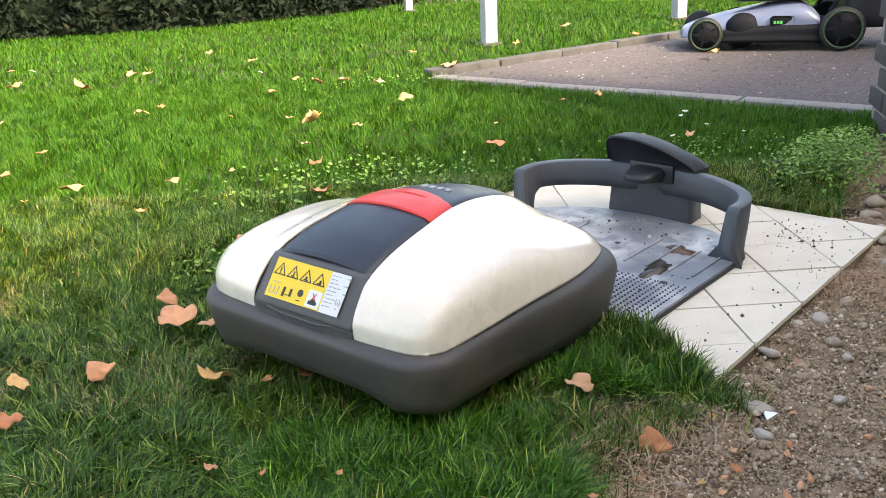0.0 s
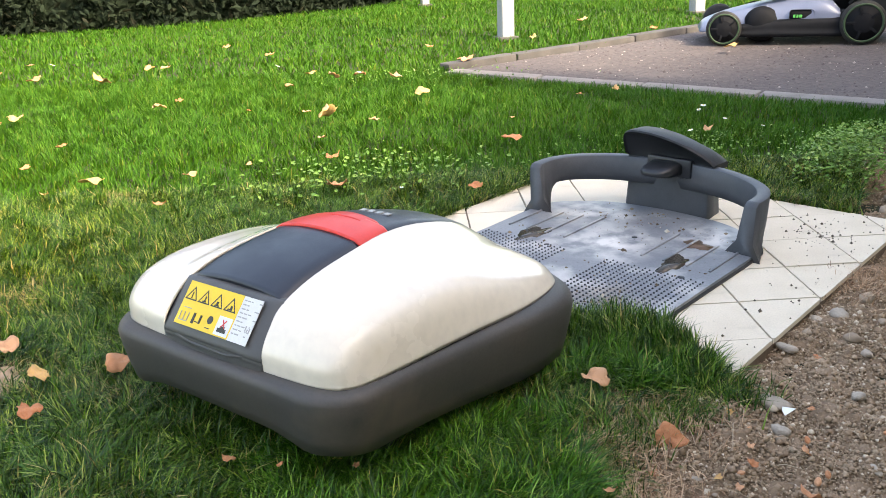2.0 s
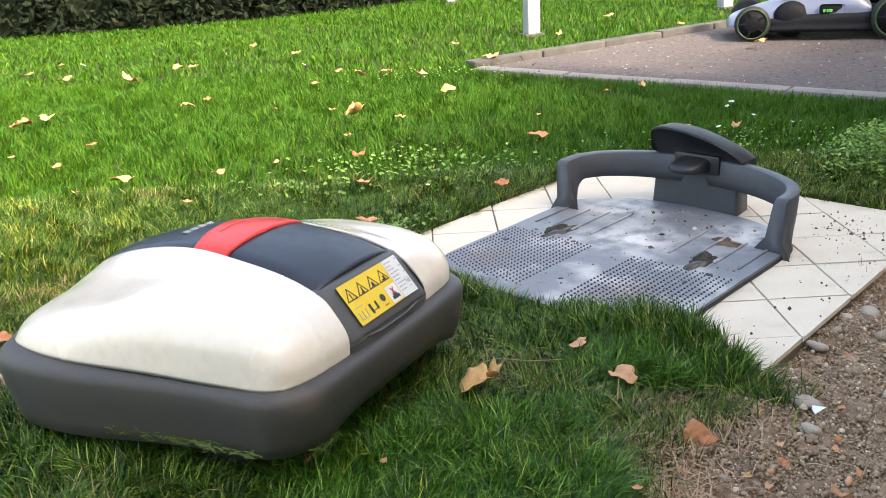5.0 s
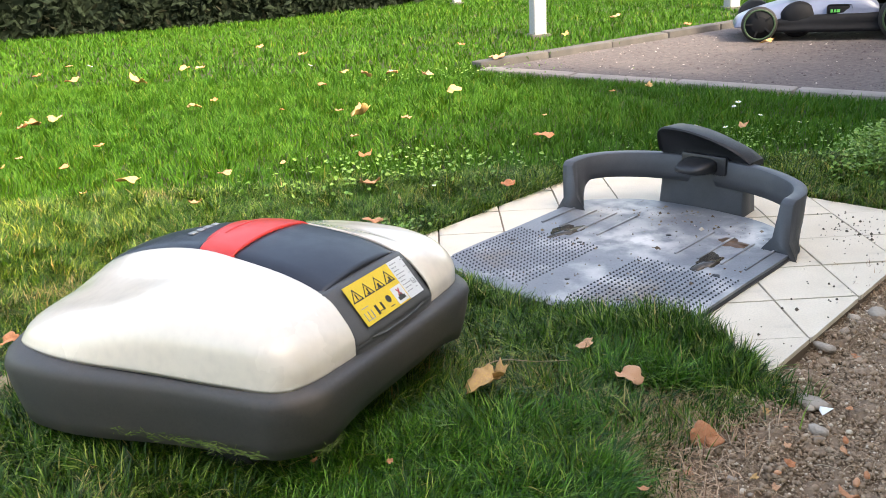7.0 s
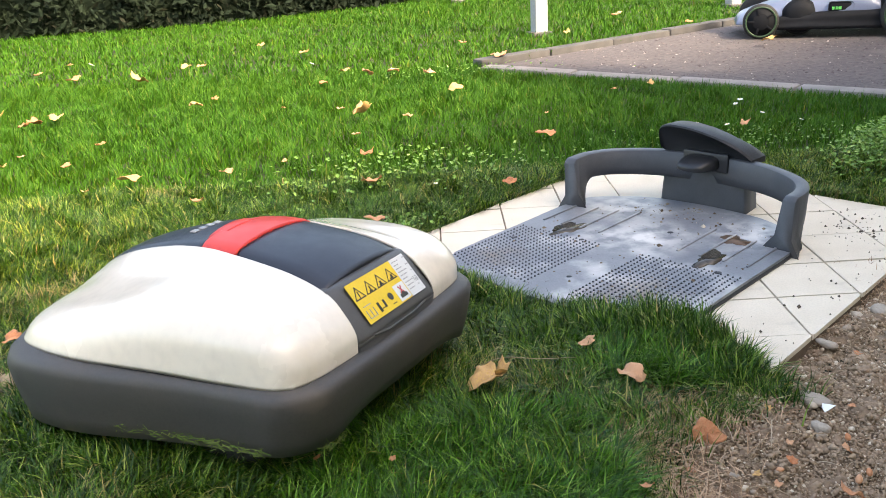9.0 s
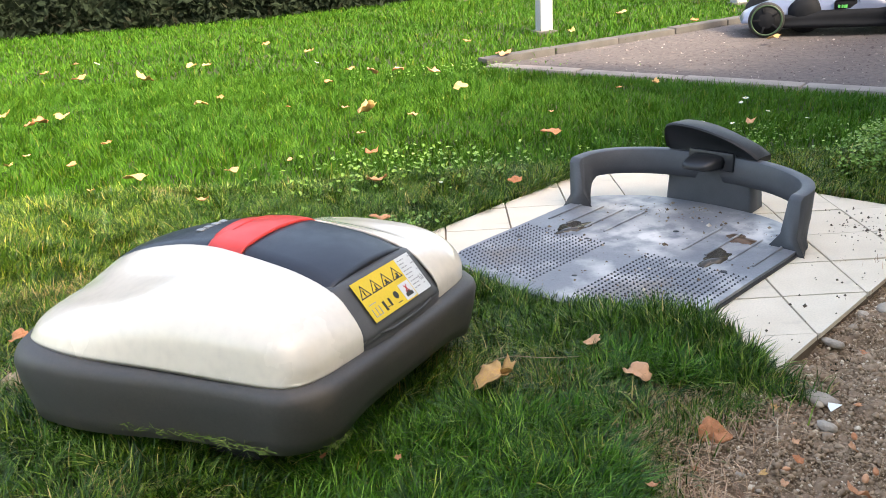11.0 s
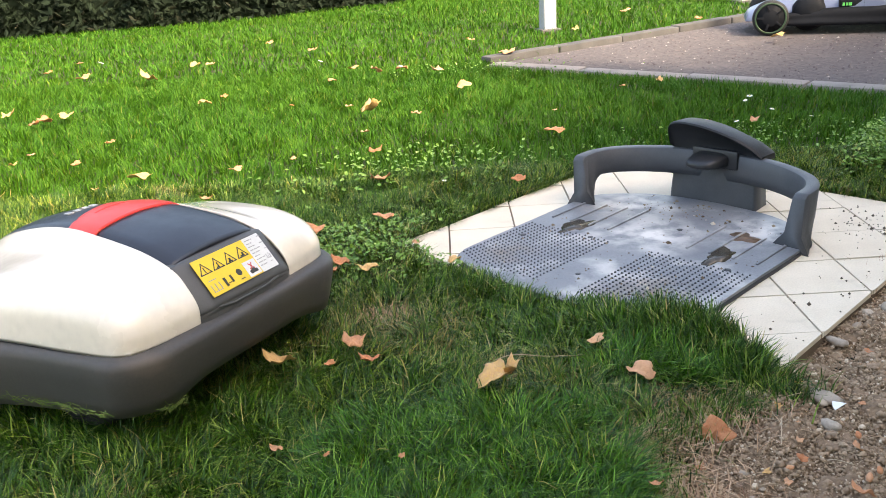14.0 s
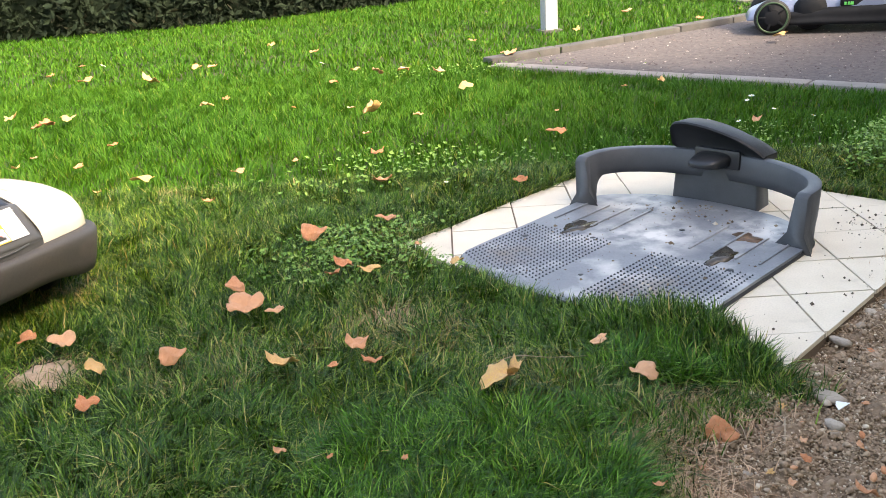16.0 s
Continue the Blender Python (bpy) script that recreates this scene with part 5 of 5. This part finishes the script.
# clods and pebbles of the bed
def clods():
    rng = np.random.default_rng(12)
    n = 130000
    near = rng.random(n) < .6
    x = np.where(near, rng.uniform(0.2, 1.05, n), rng.uniform(0.2, 1.9, n))
    y = np.where(near, rng.uniform(0.72, 1.70, n), rng.uniform(0.72, 2.95, n))
    ok = inside(x, y, SOIL) & (y < 0.7 + 2.4 * x)
    x, y = x[ok], y[ok]
    n = len(x)
    s = np.minimum(0.0012 + rng.exponential(0.0010, n), 0.008)
    bv = np.array([(1, 0, 0), (-1, 0, 0), (0, 1, 0), (0, -1, 0), (0, 0, 1), (0, 0, -1)], float)
    bf = np.array([(0, 2, 4), (2, 1, 4), (1, 3, 4), (3, 0, 4), (2, 0, 5), (1, 2, 5), (3, 1, 5), (0, 3, 5)])
    spin = rng.uniform(0, 6.28, (n, 1))
    bvs = np.stack([bv[:, 0] * np.cos(spin) - bv[:, 1] * np.sin(spin), bv[:, 0] * np.sin(spin) + bv[:, 1] * np.cos(spin), bv[:, 2] + .3 * bv[:, 0] * np.sin(3 * spin)], -1)
    jit = 1 + rng.uniform(-.45, .35, (n, len(bv), 1))
    v = bvs * jit * s[:, None, None] * np.array([1, 1, .75])
    z = np.array([0.016 * noise.noise((a * 5, b * 5, 2.1)) + 0.016 * noise.noise((a * 17, b * 17, 4.4)) for a, b in zip(x, y)]) - 0.026
    v += np.stack([x, y, z + s * .4], 1)[:, None]
    f = (bf[None] + (np.arange(n) * len(bv))[:, None, None]).reshape(-1, 3)
    ob = new("soil_clods", mesh_of("soil_clods", v.reshape(-1, 3), f, M_CLOD, True))
    return tagged(ob, "crumbled earth clods and grit on the bed", "soil", kind="stuff")


clods()


def bare_patch(cx, cy, rx, ry, seed):
    """A low mound of trodden earth where the turf has worn away."""
    rnd = random.Random(seed)
    ph = [rnd.uniform(0, 6.28) for _ in range(4)]
    rows = []
    for i in range(11):
        f_ = i / 10
        row = []
        for k in range(37):
            a = 2 * math.pi * k / 36
            r = f_ * (1 + .14 * math.sin(2 * a + ph[0]) + .12 * math.sin(3 * a + ph[1]) + .08 * math.sin(5 * a + ph[2]))
            x, y = rx * r * math.cos(a), ry * r * math.sin(a)
            row.append((x, y, .012 - .036 * f_ ** 2 + .006 * noise.noise((x * 60, y * 60, seed))))
        rows.append(row)
    ob = new("bare_patch", from_bm("bare_patch", grid_bm(np.array(rows)), M_DUST, True))
    ob.matrix_world = pose(cx, cy, 0)
    return tagged(ob, "worn patch of bare pale earth in the lawn", "soil", kind="structure")


bare_patch(-0.740, 1.445, .085, .085, 3)


# weeds, flowers, twigs, stones
def weed_patch(name, label, cx, cy, rx, ry, n, z_lo, z_hi, lo, hi, seed, tall=False):
    """Broad small leaves on short stems, scattered densest at the middle."""
    rng = np.random.default_rng(seed)
    base = tagged(new(name), label, "weed")
    base.matrix_world = pose(cx, cy, 0)
    x, y = rng.normal(0, rx * .5, n), rng.normal(0, ry * .5, n)
    ok = ~inside(x + cx, y + cy, PAVEMENT)
    x, y = x[ok], y[ok]
    r = np.hypot(x / rx, y / ry)
    z = rng.uniform(z_lo, z_hi, len(x)) * np.clip(1.25 - .7 * r, .25, 1)
    cen = np.stack([x, y, z], 1)
    k = len(x)
    nrm = rng.normal(0, .38, (k, 3)) + np.array([0, 0, 1])
    nrm /= np.linalg.norm(nrm, axis=1)[:, None]
    a = np.cross(nrm, rng.normal(size=(k, 3)))
    a /= np.linalg.norm(a, axis=1)[:, None]
    b = np.cross(nrm, a)
    s = rng.uniform(lo, hi, k)[:, None]
    ring = [cen - a * s, cen - a * s * .45 + b * s * .55 + nrm * s * .15, cen + a * s * .35 + b * s * .6 + nrm * s * .15, cen + a * s - nrm * s * .2, cen + a * s * .35 - b * s * .6 + nrm * s * .15, cen - a * s * .45 - b * s * .55 + nrm * s * .15]
    v = np.stack(ring, 1).reshape(-1, 3)
    i0 = np.arange(k) * 6
    f = np.concatenate([np.stack([i0, i0 + 1, i0 + 2, i0 + 3], 1), np.stack([i0, i0 + 3, i0 + 4, i0 + 5], 1)])
    tagged(part("foliage", mesh_of("foliage", v, f, M_CLOVER), None, base), kind="stuff")
    if tall:
        bm = bmesh.new()
        for q in range(26):
            p, w = cen[rng.integers(k)], rng.normal(0, .01, 2)
            tube_bm([(p[0] * .6, p[1] * .6, -.02), (p[0] * .85 + w[0], p[1] * .85 + w[1], p[2] * .6), tuple(p)], .0016, 5, bm)
        tagged(part("stems", bm, M_CLOVER, base), kind="stuff")
    return base


weed_patch("clover_patch", "bright green clover patch with broad leaves in the lawn", -0.17, 1.95, .30, .22, 2000, .012, .044, .003, .008, 31)
weed_patch("clover_patch", "scattered clover leaves in the lawn behind the dock", 0.98, 2.72, .55, .28, 420, .020, .045, .003, .007, 32)
weed_patch("clover_patch", "thin clover leaves in the lawn near the kerb", 0.15, 4.40, .6, .25, 140, .03, .05, .005, .009, 33)
weed_patch("clover_patch", "small clover leaves among the grass", -0.05, 2.62, .5, .35, 450, .02, .045, .005, .010, 34)
weed_patch("leafy_weed", "bushy pale green weed at the paving's far corner", 1.30, 2.37, .15, .13, 1700, .01, .15, .004, .008, 35, True)
weed_patch("leafy_weed", "low leafy weed beside the soil bed", 1.50, 2.62, .16, .13, 1100, .01, .10, .004, .008, 36, True)


def daisy(x, y, z, r):
    d = tagged(new("daisy"), "tiny white daisy in the grass", "flower", group="daisies in the lawn")
    d.matrix_world = pose(x, y, z, random.uniform(-25, 25), random.uniform(-25, 25), random.uniform(0, 90))
    bm = bmesh.new()
    for k in range(9):
        bmesh.ops.create_cone(bm, cap_ends=True, segments=6, radius1=r * .3, radius2=r * .2, depth=.0015, matrix=Matrix.Rotation(2 * math.pi * k / 9, 4, "Z") @ Matrix.Translation((r * .65, 0, 0)) @ Matrix.Diagonal((1.3, .7, 1, 1)))
    part("petals", bm, M_PETAL, d)
    part("disc", lathe_bm([(0, .002), (r * .25, .0015), (r * .3, 0)], 10, "Z"), M_YELLOW, d)
    part("stem", tube_bm([(0, 0, 0), (.003, 0, -.03), (.002, .002, -z - .012)], .0009, 5), M_CLOVER, d)


for x, y, r in [
    (0.999, 2.831, 0.0119),
    (1.171, 2.976, 0.0114),
    (1.177, 3.213, 0.0162),
    (0.915, 2.874, 0.0096),
    (0.022, 2.346, 0.0085),
    (1.135, 3.141, 0.0118),
    (-0.142, 4.436, 0.0156),
    (-1.919, 5.253, 0.0261),
    (-0.581, 4.776, 0.0169),
    (1.250, 2.839, 0.0098),
]:
    daisy(x, y, 0.052, r * .7)


def stone(x, y, s, seed, label="small pale rounded pebble on the soil", sq=0.7, mat=None):
    rnd = random.Random(seed)
    bm = bmesh.new()
    bmesh.ops.create_icosphere(bm, subdivisions=2, radius=s)
    o = Vector((rnd.uniform(0, 9), rnd.uniform(0, 9), 0))
    for v in bm.verts:
        v.co *= 1 + .5 * noise.noise(v.co / s * .9 + o) + .22 * noise.noise(v.co / s * 2.6 + o)
        v.co.z *= sq
        v.co.x *= 1.3
    ob = new("stone", from_bm("stone", bm, mat or M_STONE, True, 60))
    ob.matrix_world = pose(x, y, s * sq * .5 - .022, 0, 0, rnd.uniform(0, 180))
    return tagged(ob, label, "stone", group="stones in the bed")


for x, y, s, sq in ((0.598, 1.218, .019, .35), (0.573, 1.135, .011, .8), (0.405, 1.032, .006, .7), (0.588, 1.236, .010, .6), (0.388, 1.172, .015, .7), (0.70, 1.40, .013, .6), (0.86, 1.52, .016, .55), (0.83, 1.36, .009, .7), (0.66, 1.02, .008, .7), (0.74, 1.22, .010, .6), (1.08, 1.83, .014, .6), (1.15, 1.78, .011, .7), (1.22, 1.92, .016, .6), (1.36, 2.11, .020, .5), (1.44, 2.26, .017, .6)):
    stone(x, y, s, int(x * 997), "pale grey stone lying on the crumbly soil", sq, M_PALESTONE)
# red-brown buds fallen on the soil
for x, y, s in ((0.522, 1.137, .006), (0.596, 1.097, .007), (0.468, 1.029, .006), (0.564, 0.996, .008), (0.585, 1.010, .007), (0.72, 1.10, .007), (0.80, 1.24, .006)):
    bud = new("bud", from_bm("bud", lathe_bm([(0, -s), (s * .5, -s * .6), (s * .62, 0), (s * .4, s * .7), (0, s * 1.1)], 12, "Z"), M_LEAF, True))
    bud.matrix_world = pose(x, y, -.012, 70, 0, x * 900)
    tagged(bud, "small red-brown bud lying on the soil", "bud", group="buds on the soil")

for k, (x, y, s) in enumerate([
    (0.378, 1.155, 0.0124),
    (0.565, 1.115, 0.0075),
    (0.589, 1.200, 0.0071),
    (0.527, 1.200, 0.0039),
    (0.618, 1.300, 0.0058),
    (0.763, 1.457, 0.0093),
    (0.806, 1.501, 0.0124),
    (0.306, 1.001, 0.0046),
    (0.398, 0.978, 0.0040),
    (0.419, 0.995, 0.0034),
    (1.506, 2.534, 0.0172),
    (1.354, 2.197, 0.0234),
    (1.283, 2.097, 0.0197),
    (1.261, 2.006, 0.0127),
    (0.949, 1.590, 0.0133),
    (0.836, 1.420, 0.0120),
    (0.925, 1.482, 0.0078),
]):
    stone(x, y, s, 50 + k)


def twig(points, r, label, name="twig"):
    ob = new(name, from_bm(name, tube_bm(spline(points, 14), [r * (1 - .5 * k / 14) for k in range(15)], 6), M_TWIG, True))
    return tagged(ob, label, "twig", group="twigs and roots")


rt = random.Random(77)
for cx, cy, n, spread, lab in ((0.285, 1.00, 26, .075, "dry pale root strand lying on the soil"), (0.40, 1.22, 12, .08, "dry straw stalk at the bed's edge"), (0.75, 1.30, 22, .16, "thin dry stalk lying on the soil"), (1.05, 1.62, 22, .16, "thin dry stalk lying on the soil"), (0.60, 1.06, 16, .14, "thin dry stalk lying on the soil")):
    for k in range(n):
        x0, y0 = cx + rt.gauss(0, spread), cy + rt.gauss(0, spread * .7)
        a, L = rt.uniform(0, 6.28), rt.uniform(.02, .065)
        b = a + rt.uniform(-.9, .9)
        p1 = (x0 + L * math.cos(a), y0 + L * math.sin(a))
        if inside(np.array([x0, p1[0]]), np.array([y0, p1[1]]), PAVEMENT).any():
            continue
        twig([(x0, y0, -.008), (x0 + L * .5 * math.cos(a), y0 + L * .5 * math.sin(a), rt.uniform(-.006, .006)), (p1[0] + .4 * L * math.cos(b), p1[1] + .4 * L * math.sin(b), -.007)], rt.uniform(.0006, .0012), lab)
twig([(0.06, 1.32, .022), (0.11, 1.335, .030), (0.17, 1.33, .026), (0.235, 1.338, .020)], .0010, "thin brown twig lying across the grass")

# a torn scrap of white paper and a grey shard on the soil
bm = bmesh.new()
prism_bm([(0, 0), (.026, .004), (.014, .020), (.005, .012)], 0, .0012, bm=bm)
for v in bm.verts:
    v.co.z += .5 * abs(v.co.x - .014) + .25 * v.co.y
scrap = tagged(new("paper_scrap", from_bm("paper_scrap", bm, M_PETAL, False)), "torn white paper scrap lying on the soil", "paper")
scrap.matrix_world = pose(0.590, 1.162, -0.016, 6, -6, 20)


# crumbs of earth scattered on the paving
def crumbs():
    rng = np.random.default_rng(21)
    u = np.concatenate([rng.normal(2.06, .08, 90), rng.uniform(1.4, 2.25, 60)])
    v = np.concatenate([rng.normal(.70, .06, 90), np.abs(rng.normal(0, .10, 60)) + .545])
    ok = (u > U0) & (u < U1) & (v > V0) & (v < V1) & ~((u > 1.3) & (u < 1.95) & (v > .72))
    u, v = u[ok], v[ok]
    s = .0012 + rng.exponential(.0013, len(u))
    tet = np.array([(1, 0, -.4), (-.5, .9, -.4), (-.5, -.9, -.4), (0, 0, .8)])
    fc = np.array([(0, 1, 3), (1, 2, 3), (2, 0, 3), (0, 2, 1)])
    p = np.stack([u * PU.x + v * PV.x, u * PU.y + v * PV.y, SLAB_Z + s * .4], 1)
    vv_ = tet[None] * s[:, None, None] * (1 + rng.uniform(-.3, .3, (len(u), 4, 1))) + p[:, None]
    f = (fc[None] + (np.arange(len(u)) * 4)[:, None, None]).reshape(-1, 3)
    ob = new("earth_crumbs", mesh_of("earth_crumbs", vv_.reshape(-1, 3), f, M_JOINT))
    return tagged(ob, "dark earth crumbs scattered on the paving", "soil", kind="stuff")


crumbs()


def plate_litter():
    """Specks of dry earth and leaf crumbs lying on the dock's plate."""
    rng = np.random.default_rng(63)
    u = np.concatenate([rng.uniform(.02, .64, 260), rng.normal(.60, .05, 160), rng.normal(.12, .05, 90)])
    v = np.concatenate([rng.uniform(-.27, .27, 260), rng.normal(0, .13, 160), rng.normal(-.17, .05, 90)])
    ok = (u > .0) & (u < .66) & (np.abs(v) < .285 - np.clip(u - .5, 0, 1) * .8)
    u, v = u[ok], v[ok]
    r = .0008 + rng.exponential(.0011, len(u))
    tet = np.array([(1, 0, -.2), (-.5, .9, -.2), (-.5, -.9, -.2), (0, 0, .6)])
    fc = np.array([(0, 1, 3), (1, 2, 3), (2, 0, 3), (0, 2, 1)])
    p = np.stack([u + 1.30, v + 1.032], 1)
    p = np.stack([p[:, 0] * PU.x + p[:, 1] * PV.x, p[:, 0] * PU.y + p[:, 1] * PV.y, .0122 + r * .2], 1)
    vv_ = tet[None] * r[:, None, None] * (1 + rng.uniform(-.4, .6, (len(u), 4, 1))) + p[:, None]
    f = (fc[None] + (np.arange(len(u)) * 4)[:, None, None]).reshape(-1, 3)
    ob = new("plate_litter", mesh_of("plate_litter", vv_.reshape(-1, 3), f, material("litter_crumbs", (0.14, 0.095, 0.06), rough=0.9, scale=40, island=((0.42, 0.32, 0.22), (0.60, 0.52, 0.42)))))
    return tagged(ob, "dry earth specks and leaf crumbs on the dock plate", "litter", kind="stuff")


plate_litter()

mower = robot_mower()
charging_dock()
parked = push_mower()
parked.matrix_world = pose(2.37, 5.19, -0.004, 0, 0, 163)
build_tiles()


def motions():
    walk(mower, [
        (0.0, pose(0.0590, 1.512, -0.004, 1.6, 0.6, -42.2)),
        (0.5, pose(0.0150, 1.459, -0.006, 0.0, -0.3, -41.3)),
        (1.0, pose(-0.0190, 1.427, -0.006, -1.0, -0.8, -41.3)),
        (1.5, pose(-0.0520, 1.386, -0.006, -1.3, -1.2, -42.2)),
        (2.0, pose(-0.0890, 1.363, -0.007, -2.0, -1.4, -42.0)),
        (2.3, pose(-0.0990, 1.358, -0.007, -2.2, -1.5, -41.8)),
        (3.05, pose(-0.1000, 1.359, -0.007, -2.2, -1.5, -41.7)),
        (3.3, pose(-0.1116, 1.3700, -0.004, -1.1, -0.9, -33.6)),
        (3.5, pose(-0.1220, 1.366, 0.002, -0.5, 0.1, -24.4)),
        (3.7, pose(-0.1640, 1.377, 0.0045, -1.1, 0.4, -6.5)),
        (4.0, pose(-0.1994, 1.379, 0.0048, -1.4, 0.1, 13.4)),
        (4.2, pose(-0.2240, 1.395, 0.000, -1.0, -0.8, 27.4)),
        (4.5, pose(-0.2600, 1.385, -0.004, -1.0, 1.2, 46.0)),
        (4.8, pose(-0.2900, 1.358, -0.007, -1.2, 2.2, 58.0)),
        (5.1, pose(-0.2990, 1.348, -0.008, -1.2, 2.4, 60.4)),
        (6.3, pose(-0.2995, 1.347, -0.008, -1.2, 2.5, 60.4)),
        (9.2, pose(-0.2995, 1.347, -0.008, -1.2, 2.5, 60.4)),
        (11.9, pose(-0.3010, 1.348, -0.008, -1.2, 2.6, 60.5)),
        (12.2, pose(-0.3110, 1.353, -0.008, -1.0, 2.6, 60.4)),
        (12.5, pose(-0.3350, 1.365, -0.008, -0.6, 2.4, 60.3)),
        (13.0, pose(-0.3900, 1.388, -0.007, -0.4, 1.8, 60.4)),
        (13.5, pose(-0.4740, 1.423, -0.006, -0.2, 1.6, 60.6)),
        (14.0, pose(-0.5660, 1.468, -0.003, -1.0, 1.8, 61.0)),
        (14.5, pose(-0.6670, 1.524, 0.000, -0.3, 1.4, 60.7)),
        (15.0, pose(-0.7980, 1.599, -0.001, 0.0, 0.6, 59.9)),
        (15.5, pose(-0.9390, 1.661, -0.001, 0.3, 0.0, 60.3)),
        (16.0, pose(-1.1130, 1.747, 0.001, 0.2, -0.5, 61.2)),
    ])


motions()
